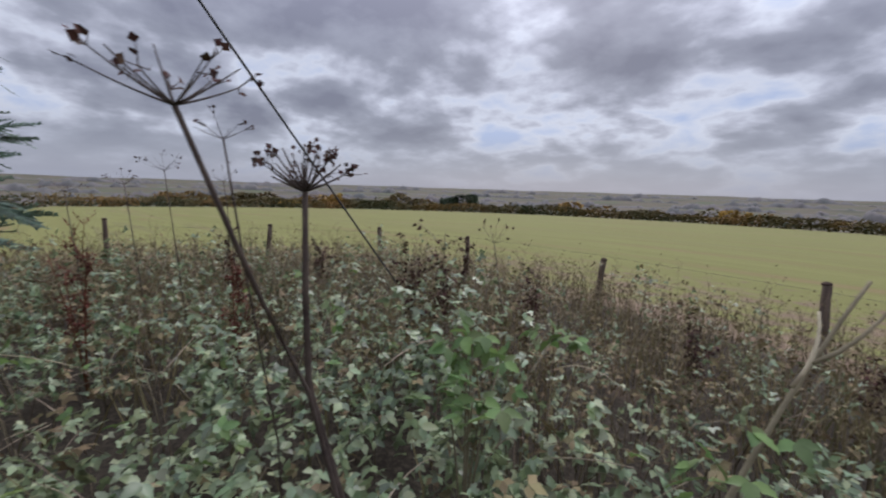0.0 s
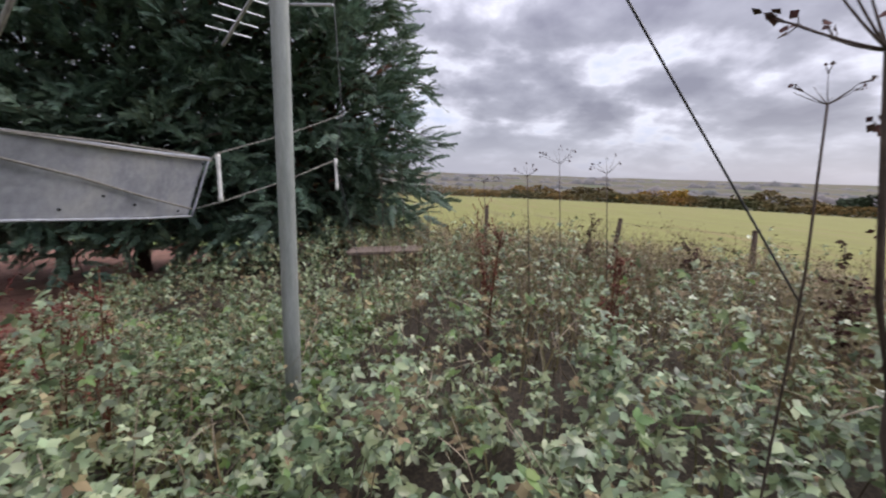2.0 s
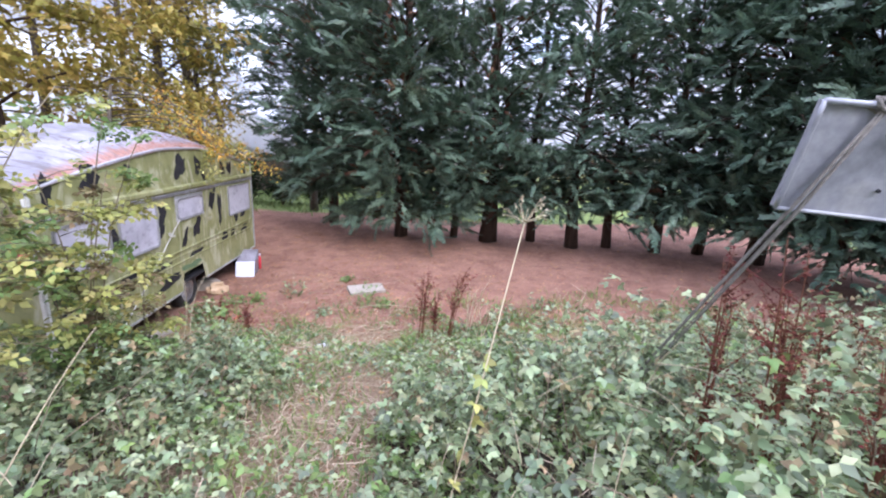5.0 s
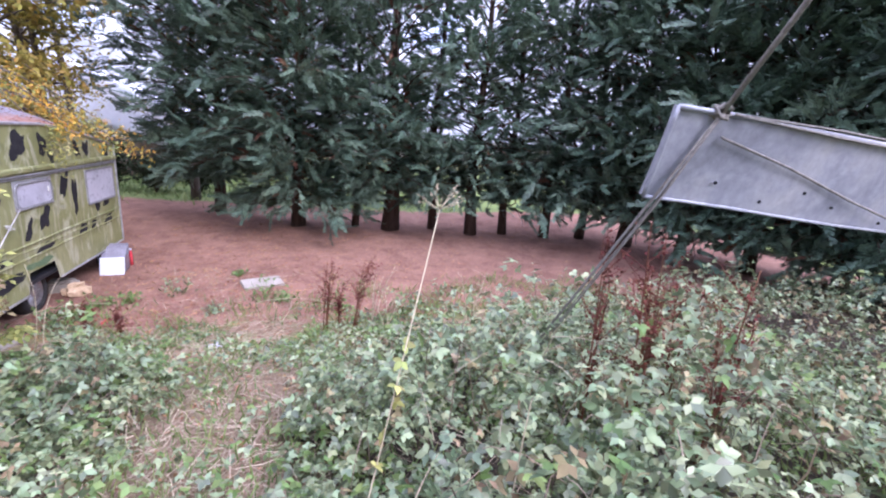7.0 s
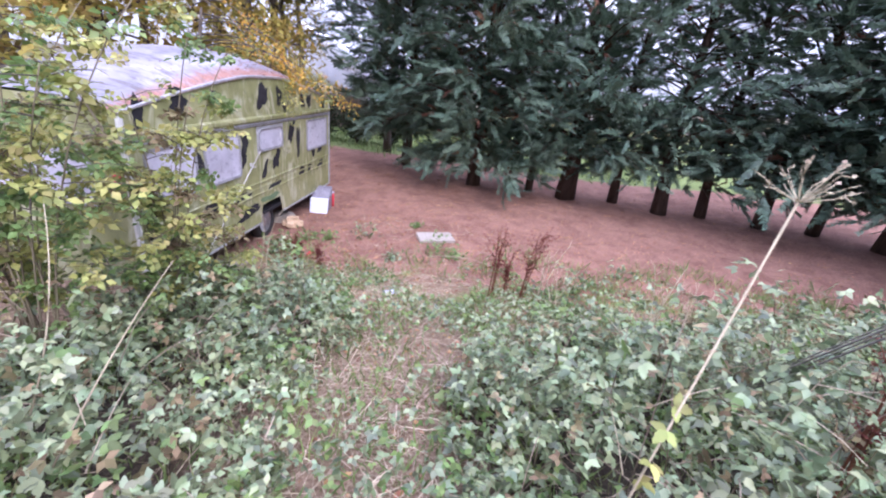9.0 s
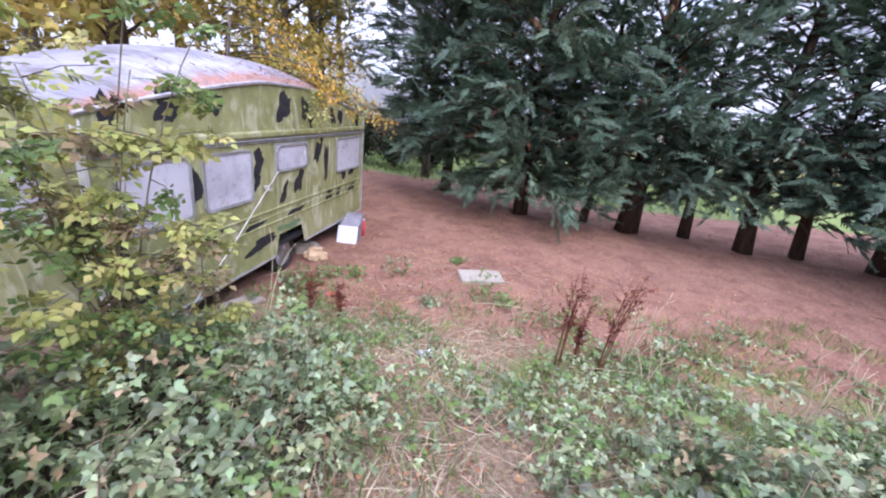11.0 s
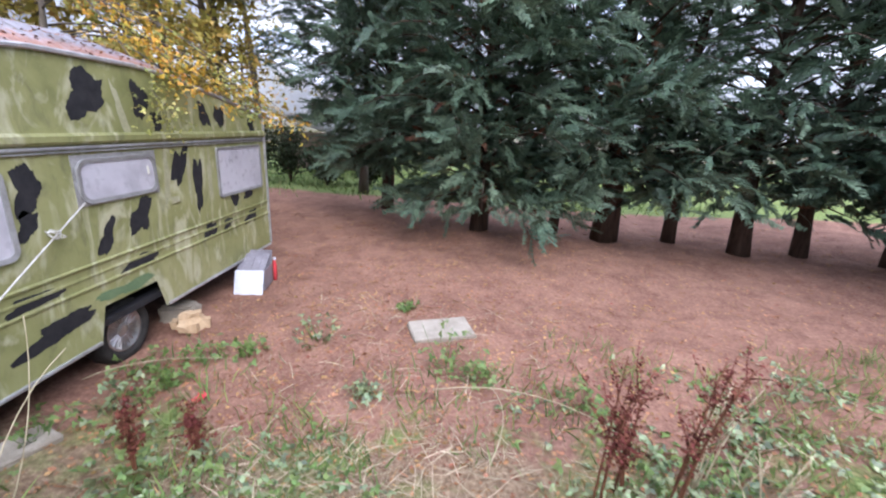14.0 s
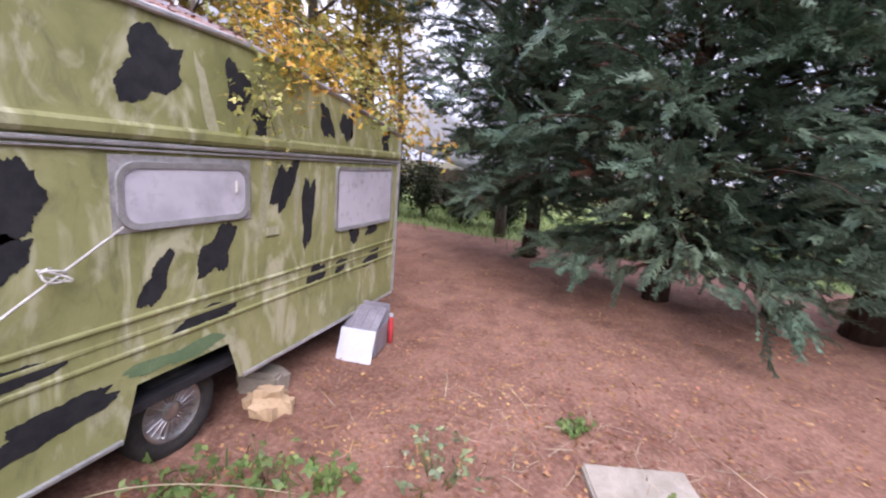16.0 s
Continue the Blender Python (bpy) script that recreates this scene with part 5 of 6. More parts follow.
def bare_shrub(x, y, h, seed, mat, label, name="dead_weed", n=7, r0=0.006, seeds=None, lean=(0, 0), spread=0.28, sz=(0.012, 0.03), seedn=16):
    """A many-stemmed dead plant: upright stems, forked twigs, and withered seeds where it has them."""
    r = np.random.default_rng(seed)
    g = float(height(x, y))
    plant = thing(name, (x, y, g), label, "dead plant")
    for k in range(n):
        az = r.uniform(0, 6.28)
        sp = spread * r.uniform(0.2, 1) * h
        tip = np.array([math.cos(az) * sp + lean[0], math.sin(az) * sp + lean[1], h * r.uniform(0.65, 1.05)])
        P = bez((r.normal(0, 0.02), r.normal(0, 0.02), -0.03), tip * [0.25, 0.25, 0.55], tip, 6)
        st = tri_ob("stem", tube(P, np.linspace(r0, r0 * 0.35, 6), 5), mat, plant)
        tw, pts = [], []
        for q in range(6):
            t = r.uniform(0.4, 0.97)
            b = np.array([np.interp(t, np.linspace(0, 1, 6), P[:, i]) for i in range(3)])
            e = b + np.array([r.normal(0, 0.07), r.normal(0, 0.07), r.uniform(0.03, 0.15)]) * (h + 0.3)
            tw.append(tube([b, (b + e) / 2 + r.normal(0, 0.008, 3), e], [r0 * 0.4, r0 * 0.3, r0 * 0.2], 4))
            pts += [b + (e - b) * r.uniform(0.1, 1.0) + r.normal(0, 0.008, 3) for _ in range(seedn // 2)]
        for q in range(seedn):
            t = r.uniform(0.35, 1.0)
            pts.append(np.array([np.interp(t, np.linspace(0, 1, 6), P[:, i]) for i in range(3)]) + r.normal(0, 0.012, 3))
        tri_ob("twig", merge(tw), mat, st)["kind"] = "stuff"
        if seeds:
            pts = np.array(pts)
            scatter_leaves("seed_head", pts, r.uniform(*sz, len(pts)), seeds, leaflet(False), seed * 31 + k, 1.2, parent=st)
    return plant


for k, (x, y, h, ln) in enumerate([(-0.25, -5.98, 1.12, (0.0, 0.0)), (-0.62, -5.95, 1.05, (-0.18, 0.0)), (-0.45, -6.15, 0.6, (0, 0)), (-1.88, -2.5, 1.45, (0, 0)), (-2.1, -2.65, 1.35, (0, 0)), (-1.75, -2.75, 1.3, (0, 0)), (-3.6, 0.1, 1.15, (0, 0)), (-2.3, -2.3, 1.3, (0, 0)), (-2.6, -2.9, 1.25, (0, 0)),
                                   (2.3, -6.0, 0.55, (0, 0)), (2.05, -6.15, 0.45, (0, 0)), (-2.9, 0.9, 1.05, (0, 0)), (-6.6, 0.2, 1.1, (0, 0))]):
    bare_shrub(x, y, h, 70 + k, "dock", "rust-red dead dock stalks with seed whorls", "dead_dock", 4, 0.008, "dock", ln, 0.12, (0.013, 0.030), 38)
for k, (x, y, h) in enumerate([(-2.0, -5.35, 0.85), (-2.2, -5.1, 0.7), (-3.0, -3.1, 0.95), (-3.4, -2.9, 0.9), (-0.9, -6.2, 0.85), (-1.05, -5.9, 0.7), (-3.9, -3.6, 0.9)]):
    bare_shrub(x, y, h, 90 + k, "straw", "bleached leafless twigs of a dead weed", "dead_weed", 4, 0.006, None, (0, 0), 0.34)
for k, (x, y, h) in enumerate([(-2.33, 2.36, 1.35), (-2.5, 2.2, 1.15), (-1.9, 3.0, 1.0), (-4.6, 2.4, 1.1), (-0.7, 3.4, 1.0), (0.3, 4.2, 1.0), (-3.3, 3.6, 1.05), (-5.8, 1.7, 1.1), (1.5, 3.9, 0.9)]):
    bare_shrub(x, y, h, 110 + k, "stalk", "tall withered weed with shrivelled dark leaves", "withered_weed", 3, 0.008, "seed", (0, 0), 0.10, (0.022, 0.05), 34)
# the forked stalk close by at the start
gs = float(height(-0.2, 1.2))
fork = thing("forked_stalk", (-0.2, 1.2, gs), "thick bare forked stalk rising from brambles", "dead plant")
o = np.array([-0.2, 1.2, gs])
cord("stem", bez(o * 0, np.array([-0.03, 1.28, 0.85]) - o, np.array([0.16, 1.86, 1.3]) - o, 10), np.linspace(0.013, 0.006, 10), "stalk", fork)
cord("branch", bez(np.array([0.05, 1.52, 1.02]) - o, np.array([0.10, 1.6, 1.12]) - o, np.array([0.07, 1.66, 1.22]) - o, 6), np.linspace(0.007, 0.004, 6), "straw", fork)
cord("branch", bez(np.array([0.08, 1.60, 1.08]) - o, np.array([0.2, 1.75, 1.15]) - o, np.array([0.25, 1.95, 1.33]) - o, 6), np.linspace(0.007, 0.004, 6), "stalk", fork)
scatter_leaves("leaf", np.array([(-0.05, 1.25, 0.86), (0.0, 1.35, 0.93), (-0.1, 1.2, 0.8), (0.02, 1.3, 0.82), (0.08, 1.45, 0.9), (-0.12, 1.3, 0.78)]) - o, np.full(6, 0.07), "fresh", TRI_FINE, 8, 0.6, parent=fork)
# bright shoot in front at the start
rr = np.random.default_rng(77)
shoot = thing("bramble_shoot", (-0.8, 1.1, float(height(-0.8, 1.1))), "tall bright green bramble shoot among brown stems", "bramble")
so = np.array([-0.8, 1.1, float(height(-0.8, 1.1))])
for k in range(7):
    e = np.array([-0.78 + rr.normal(0, 0.14), 1.12 + rr.normal(0, 0.14), rr.uniform(0.82, 1.02)])
    st = cord("cane", bez(so * 0, (e - so) * [0.2, 0.2, 0.7], e - so, 6), np.linspace(0.006, 0.003, 6), "stalk", shoot)
    scatter_leaves("leaf", e - so + rr.normal(0, 1, (7, 3)) * [0.07, 0.07, 0.04], rr.uniform(0.05, 0.085, 7), "fresh", TRI_FINE, 80 + k, 0.5, parent=st)
# bleached stalks fallen or leaning over the brambles near the way
for k, pts in enumerate([[(1.9, -2.35, -0.2), (1.75, -2.5, 0.3), (1.98, -2.75, 0.72)], [(1.6, -2.2, -0.15), (1.5, -2.45, 0.25), (1.45, -2.8, 0.5)], [(0.69, -6.86, -1.02), (-0.1, -6.9, -0.86), (-0.75, -6.45, -1.1)], [(0.3, -6.2, -1.05), (0.1, -6.6, -0.95), (0.25, -7.1, -1.12)],
                         [(3.3, -6.75, -1.06), (2.95, -6.9, -0.90), (2.45, -7.25, -1.12)], [(-0.35, -5.9, -1.05), (-0.9, -5.95, -1.0), (-1.3, -6.0, -1.08)],
                         [(2.6, -5.6, -0.98), (2.55, -5.8, -0.55), (2.75, -6.0, -0.15)], [(2.3, -5.2, -0.9), (2.45, -5.5, -0.4), (2.35, -5.8, -0.2)]]):
    p0 = np.array(pts[0])
    st = thing("fallen_stalk", tuple(p0), "pale dry stalk lying over the ground plants", "stalk", "fallen stalks")
    cord("stem", bez(pts[0] - p0, np.array(pts[1]) - p0, np.array(pts[2]) - p0, 9), np.linspace(0.0045, 0.002, 9), "straw", st)


# ---- beside the caravan ----
def build_rope():
    o = np.array([3.02, -4.9, float(height(3.02, -4.9))])
    tie = np.array([3.205, -6.96, 0.24])
    rope = thing("tie_rope", tuple(o), "pale rope from the caravan window down to the ground", "rope")
    cord("rope", [tie - o, (tie * 0.7 + o * 0.3) - o + [0, 0, -0.02], (tie + o) / 2 - o + [0, 0, -0.04], o * 0 + [0, 0, -0.02]], 0.006, "whiterope", rope)
    k0 = tie * 0.86 + o * 0.14 - o
    cord("knot", [k0 + np.array([0.02 * math.cos(a * 1.4), 0.05 * math.sin(a), 0.03 * math.cos(a * 0.9)]) for a in np.linspace(0, 14, 26)], 0.0055, "whiterope", rope)


build_rope()


def build_crate():
    g = float(height(3.08, -8.9))
    c = thing("plastic_crate", (3.08, -8.85, g), "grey plastic crate with a white flap by the caravan corner", "crate")
    m = pose(0, 0, 0, 0, 0, 8)
    part("front_flap", box(0.34, 0.012, 0.30, m @ pose(0, 0.03, 0.14, 22, 0, 0), 0.004), "white", c, "clean white flap")
    part("base", box(0.34, 0.32, 0.02, m @ pose(0, -0.18, 0.03), 0.006), "grey", c)
    for sx in (-0.165, 0.165):
        part("side_wall", box(0.012, 0.32, 0.24, m @ pose(sx, -0.18, 0.15), 0.004), "grey", c)
    part("back_wall", box(0.34, 0.012, 0.42, m @ pose(0, -0.34, 0.23, 14, 0, 0), 0.004), "grey", c)
    part("lid", box(0.33, 0.34, 0.012, m @ pose(0, -0.17, 0.33, -28, 0, 0), 0.004), "grey", c, "cloudy grey lid")
    for k in range(3):
        part("rib", box(0.012, 0.30, 0.008, m @ pose(-0.09 + 0.09 * k, -0.17, 0.342, -28, 0, 0), 0.002, 1), "grey", c)
    can = thing("red_bottle", (2.95, -9.27, g), "small red plastic bottle beside the crate", "bottle")
    part("body", lathe([(0.001, 0), (0.024, 0.004), (0.026, 0.20), (0.022, 0.25), (0.013, 0.29), (0.013, 0.31), (0.001, 0.31)], None, 14), "red", can, smooth=True)
    part("cap", lathe([(0.018, 0.30), (0.02, 0.305), (0.02, 0.33), (0.001, 0.332)], None, 12), "white", can)


build_crate()


def rough_stone(name, x, y, sx, sy, sz, mat, label, rot, seed, cat="stone", sink=0.25):
    r = random.Random(seed)
    bm = box(sx, sy, sz, None, min(sx, sy, sz) * (0.34 if mat == "stone" else 0.15), 3)
    bmesh.ops.subdivide_edges(bm, edges=[e for e in bm.edges if e.calc_length() > 0.08], cuts=2)
    for v in bm.verts:
        v.co += Vector((r.uniform(-1, 1), r.uniform(-1, 1), r.uniform(-1, 1))) * min(sx, sy, sz) * 0.06
    me = bpy.data.meshes.new(name)
    bm.to_mesh(me)
    bm.free()
    ob = link(name, me, mat)
    ob.location, ob.rotation_euler = (x, y, float(height(x, y)) + sz * (0.5 - sink)), (radians(r.uniform(-3, 3)), radians(r.uniform(-3, 3)), radians(rot))
    return tagged(ob, label, cat)


rough_stone("paving_slab", 0.69, -8.12, 0.64, 0.40, 0.07, "concrete", "flat pale concrete slab lying on needle litter", 18, 2, "slab", 0.15)
rough_stone("sandstone_block", 3.16, -7.82, 0.34, 0.26, 0.24, "stone", "tan stone block beside the caravan wheel", 20, 3)
rough_stone("concrete_block", 3.42, -8.05, 0.34, 0.22, 0.22, "concrete", "grey block under the caravan edge", 12, 4)
rough_stone("timber_offcut", 3.25, -5.75, 0.22, 1.1, 0.06, "concrete", "grey board on the ground along the caravan skirt", -20, 5, "board", 0.1)
rough_stone("timber_offcut", -3.9, -6.2, 0.5, 0.16, 0.08, "wood", "dark broken timber at the bramble edge", 15, 6, "board", 0.1)
# scraps of litter
for k, (x, y, mat, lab) in enumerate([(1.0, -5.72, "white", "crumpled white plastic scrap on the ground"), (2.43, -6.78, "red", "crumpled red wrapper on the ground")]):
    bm = bmesh.new()
    bmesh.ops.create_grid(bm, x_segments=6, y_segments=5, size=0.07)
    rs = random.Random(k)
    for v in bm.verts:
        v.co = Vector((v.co.x * (1.1 if k == 0 else 0.8), v.co.y * (0.8 if k == 0 else 0.5), 0.014 + rs.uniform(0, 0.03)))
    ext = bmesh.ops.extrude_face_region(bm, geom=bm.faces[:])
    bmesh.ops.translate(bm, verts=[v for v in ext["geom"] if isinstance(v, bmesh.types.BMVert)], vec=(0, 0, -0.002))
    me = bpy.data.meshes.new("litter_scrap")
    bm.to_mesh(me), bm.free()
    ob = link("litter_scrap", me, mat)
    ob.location, ob.rotation_euler = (x, y, float(height(x, y))), (0, 0, k + 0.4)
    tagged(ob, lab, "litter")


# ---- shrub in front of the caravan, and trees behind it ----
def build_elder(bx, by, high, seed, n):
    r = np.random.default_rng(seed)
    g = float(height(bx, by))
    shrub = thing("elder_shrub", (bx, by, g), "spindly shrub with yellow-green autumn leaves before the caravan", "shrub", "elder shrubs")
    edge = lambda p: 3.12 - bx if by + p[1] < -4.5 else 4.6 - bx
    for k in range(n):
        az = r.uniform(0, 6.28)
        reach = r.uniform(0.2, 1.0)
        tip = np.array([math.cos(az) * reach * 0.8, math.sin(az) * reach * 0.9, r.uniform(0.35, 1.0) * high])
        tip[0] = max(min(tip[0], edge(tip)), (2.05 if by + tip[1] < -3.6 else 1.5) - bx)
        P = bez((r.normal(0, 0.05), r.normal(0, 0.05), -0.05), tip * [0.2, 0.2, 0.65], tip, 8)
        st = tri_ob("branch", tube(P, np.linspace(0.007, 0.003, 8), 5), "stalk", shrub)
        tw, pts = [], []
        for q in range(9):
            t = r.uniform(0.34, 1.0)
            b = np.array([np.interp(t, np.linspace(0, 1, 8), P[:, i]) for i in range(3)])
            e = b + np.array([r.normal(0, 0.17), r.normal(0, 0.17), r.uniform(-0.12, 0.14)])
            e[0] = max(min(e[0], edge(e)), (2.0 if by + e[1] < -3.6 else 1.45) - bx)
            tw.append(tube([b, (b + e) / 2 + [0, 0, 0.02], e], [0.0035, 0.0025, 0.002], 4))
            for w in range(8):
                pts.append(b + (e - b) * r.uniform(0.4, 1.08) + r.normal(0, 0.02, 3))
        tri_ob("twig", merge(tw), "palebark", st)["kind"] = "stuff"
        pts = np.array(pts)
        half = len(pts) // 2
        scatter_leaves("leaf_spray", pts[:half], r.uniform(0.095, 0.15, half), "yellow", PINNATE, seed + 200 + k, 0.6, parent=st)
        scatter_leaves("leaf_spray", pts[half:], r.uniform(0.08, 0.14, len(pts) - half), "fresh" if k % 4 else "brown", PINNATE, seed + 300 + k, 0.6, parent=st)


for k, (bx, by, high, n) in enumerate([(2.5, -4.75, 1.6, 2), (2.4, -4.0, 2.4, 12), (2.6, -3.1, 2.6, 12), (3.4, -3.6, 2.5, 10)]):
    build_elder(bx, by, high, 61 + 7 * k, n)


def broadleaf(x, y, tall, spread, seed, mat, leaves, bark="bark", first=0.35, trunk_r=0.14, lsize=(0.07, 0.14), label="", name="autumn_tree", lean=(0, 0)):
    r = np.random.default_rng(seed)
    g = float(height(x, y))
    tree = thing(name, (x, y, g), label, "tree")
    T = np.array([[lean[0] * k / 7 + 0.05 * math.sin(k + seed), lean[1] * k / 7 + 0.05 * math.cos(1.3 * k), -0.1 + tall * k / 7] for k in range(8)])
    tri_ob("trunk", tube(T, [trunk_r * (1.3 if k == 0 else 1) * (1 - 0.8 * k / 7) + 0.01 for k in range(8)], 9), bark, tree, smooth=True)
    limbs, pts = [], []
    for k in range(26):
        f = first + (0.97 - first) * k / 26
        a = np.array([np.interp(f, np.linspace(0, 1, 8), T[:, i]) for i in range(3)])
        az = k * 2.4 + r.uniform(-0.4, 0.4)
        ln = spread * (1.05 - 0.6 * f) * r.uniform(0.6, 1.15)
        tip = a + np.array([math.cos(az) * ln, math.sin(az) * ln, ln * r.uniform(-0.15, 0.5)])
        P = bez(a, (a + tip) / 2 + [0, 0, 0.25 * ln], tip, 6)
        limbs.append(tube(P, np.linspace(0.03, 0.006, 6), 4))
        m = max(2, int(leaves / 26))
        cl = r.integers(0, 7, m)
        t = 0.35 + 0.65 * cl / 6 + r.normal(0, 0.03, m)
        base = np.array([np.interp(t, np.linspace(0, 1, 6), P[:, i]) for i in range(3)]).T
        pts.append(base + r.normal(0, 1, (m, 3)) * [0.24, 0.24, 0.20])
    tri_ob("limb", merge(limbs), bark, tree)
    pts = np.vstack(pts)
    scatter_leaves("crown", pts, r.uniform(*lsize, len(pts)), mat, TRI_ROUGH, seed + 5, 0.9, parent=tree)
    return tree


broadleaf(6.7, -8.4, 7.5, 3.4, 401, "olive", 5200, trunk_r=0.20, lsize=(0.09, 0.18), label="tall tree with thin olive-gold autumn leaves behind the caravan", first=0.18)
broadleaf(8.2, -5.6, 7.2, 3.0, 402, "olive", 3200, trunk_r=0.22, lsize=(0.09, 0.18), label="dark-trunked tree with olive autumn leaves behind the caravan", first=0.2)
broadleaf(5.9, -11.8, 7.0, 2.6, 403, "olive", 4400, "palebark", trunk_r=0.13, lsize=(0.08, 0.16), label="slender tree with yellowing leaves behind the caravan", first=0.22)
for k, (x, y, tr) in enumerate([(5.9, -13.6, 0.09), (6.9, -15.6, 0.11), (6.3, -14.2, 0.10), (7.4, -13.2, 0.13), (8.3, -11.5, 0.12), (3.4, -16.4, 0.12), (9.8, -9.5, 0.16), (7.0, -17.5, 0.12)]):
    broadleaf(x, y, 8.0, 1.7, 410 + k, "olive", 900, "palebark", 0.28, tr, (0.06, 0.12), "thin tall trunk with sparse yellow leaves at the wood edge", "slender_tree", (0.2 * math.sin(k), 0.1))


def build_overhang():
    """The golden branch that hangs over the caravan's roof."""
    r = np.random.default_rng(71)
    o = np.array([5.9, -9.6, float(height(5.9, -9.6))])
    br = thing("golden_tree", tuple(o), "small golden-leaved tree whose branches hang over the caravan roof", "tree")
    tri_ob("trunk", tube([(0, 0, -0.1), (-0.1, 0.1, 1.4), (-0.35, 0.3, 2.5), (-0.6, 0.45, 3.4)], [0.07, 0.06, 0.05, 0.02], 8), "palebark", br, smooth=True)
    for k, tip in enumerate([(2.93, -7.62, 0.86), (3.0, -7.95, 1.02), (2.85, -8.35, 1.0), (2.75, -8.75, 0.85), (2.7, -9.2, 0.80), (2.95, -7.75, 1.22), (3.05, -9.0, 1.15), (2.6, -9.6, 0.72), (3.4, -8.2, 1.45), (3.0, -7.7, 0.72)]):
        a = np.array([5.55, -9.3, 1.3 + 0.12 * k])
        c = np.array(tip)
        mid = (a + c) / 2 + [0, 0, 0.75]
        P = bez(a, mid, c, 10) - o
        st = tri_ob("branch", tube(P, np.linspace(0.014, 0.003, 10), 4), "palebark", br)
        m = 165
        t = 1 - r.uniform(0, 1, m) ** 1.6 * 0.62
        base = np.array([np.interp(t, np.linspace(0, 1, 10), P[:, i]) for i in range(3)]).T
        pts = base + r.normal(0, 1, (m, 3)) * [0.06, 0.12, 0.09]
        pts[:, 0] = np.where(pts[:, 2] + o[2] < 1.32, np.minimum(pts[:, 0], 3.17 - o[0]), pts[:, 0])
        scatter_leaves("leaf_spray", pts, r.uniform(0.022, 0.045, m), "golden" if k % 3 else "yellow", TRI_ROUGH, 500 + k, 0.9, parent=st)


build_overhang()


def build_shed():
    """A sheeted lean-to beyond the caravan, of which its pale roof slope shows."""
    g = float(height(6.5, -19))
    s = thing("sheeted_lean_to", (6.5, -19, g), "lean-to hung with pale blue-white sheeting at the wood edge", "shed")
    bm = bmesh.new()
    cols = []
    for k in range(23):
        u = k / 22
        fold = 0.035 * math.sin(19 * u) + 0.02 * math.sin(47 * u + 1)
        x = -2.4 + 4.0 * u
        lo, hi = 0.15 + 1.15 * u - g, 1.5 + 1.7 * u - g
        cols.append([bm.verts.new((x, fold * (1 - 0.6 * q), lo + (hi - lo) * q)) for q in np.linspace(0, 1, 7)])
    for a, b in zip(cols, cols[1:]):
        for q in range(6):
            bm.faces.new((a[q], a[q + 1], b[q + 1], b[q]))
    ext = bmesh.ops.extrude_face_region(bm, geom=bm.faces[:])
    bmesh.ops.translate(bm, verts=[v for v in ext["geom"] if isinstance(v, bmesh.types.BMVert)], vec=(0, -0.01, 0))
    bmesh.ops.recalc_face_normals(bm, faces=bm.faces)
    part("sheeting", bm, "tarp", s, "pale sheeting hung in soft folds", smooth=True)
    for x, top in ((-2.45, 1.5), (1.65, 3.2)):
        for y in (-0.06, -2.9):
            part("post", box(0.09, 0.09, top - g, pose(x, y, (top - g) / 2), 0.01), "wood", s)
    part("roof_sheet", box(4.5, 3.0, 0.02, pose(-0.4, -1.5, 2.37 - g, 0, -22.5, 0), 0.005), "tarp", s)
    part("back_wall", box(4.0, 0.05, 1.5, pose(-0.4, -2.96, 0.75), 0.01), "wood", s)


build_shed()


def dark_bush(x, y, wide, high, seed):
    """A low evergreen bush: short stems under a mound of small leaves with an uneven top."""
    r = np.random.default_rng(seed)
    g = float(height(x, y))
    bush = thing("evergreen_bush", (x, y, g), "low dark evergreen bush at the edge of the grass", "bush", "evergreen bushes")
    stems, pts = [], []
    for k in range(16):
        tip = np.array([r.normal(0, 0.4) * wide, r.normal(0, 0.25) * wide, high * r.uniform(0.55, 1.0)])
        stems.append(tube(bez((0, 0, -0.05), tip * [0.4, 0.4, 0.7], tip, 5), np.linspace(0.02, 0.006, 5), 4))
        pts.append(tip * r.uniform(0.35, 1.05, (130, 1)) + r.normal(0, 1, (130, 3)) * [0.16, 0.16, 0.10])
    tri_ob("stem", merge(stems), "bark", bush)
    pts = np.vstack(pts)
    pts = pts[pts[:, 2] > 0.02]
    scatter_leaves("crown", pts, r.uniform(0.07, 0.14, len(pts)), "hedgedark", leaflet(False), seed + 1, 1.2, parent=bush)


for k, (x, y, wide, high) in enumerate([(4.9, -17.6, 1.0, 1.25), (6.2, -17.9, 1.1, 1.7), (7.5, -18.2, 1.1, 2.0), (3.6, -17.9, 0.9, 1.1)]):
    dark_bush(x, y, wide, high, 700 + 11 * k)


# ---- hedges and far woods ----
def hedge(name, radius, a0, a1, high, thick, n, mat, seed, leaf, label, lumps=0.35, kind="stuff"):
    r = np.random.default_rng(seed)
    a = np.radians(r.uniform(a0, a1, n))
    rr = radius + r.normal(0, thick * 0.3, n)
    x, y = FENCE_C[0] + rr * np.cos(a), FENCE_C[1] + rr * np.sin(a)
    top = high * (1 + lumps * (0.6 * np.sin(a * radius / 5.1 + seed) + 0.5 * np.sin(a * radius / 13.0 + 2 * seed) + 0.35 * np.sin(a * radius / 2.3)))
    z = height(x, y) + np.maximum(top, 0.3 * high) * r.uniform(0, 1, n) ** 0.6
    return scatter_leaves(name, np.stack([x, y, z], 1), r.uniform(0.7, 1.3, n) * leaf, mat, leaflet(False), seed, 1.3, label, "hedge", kind)


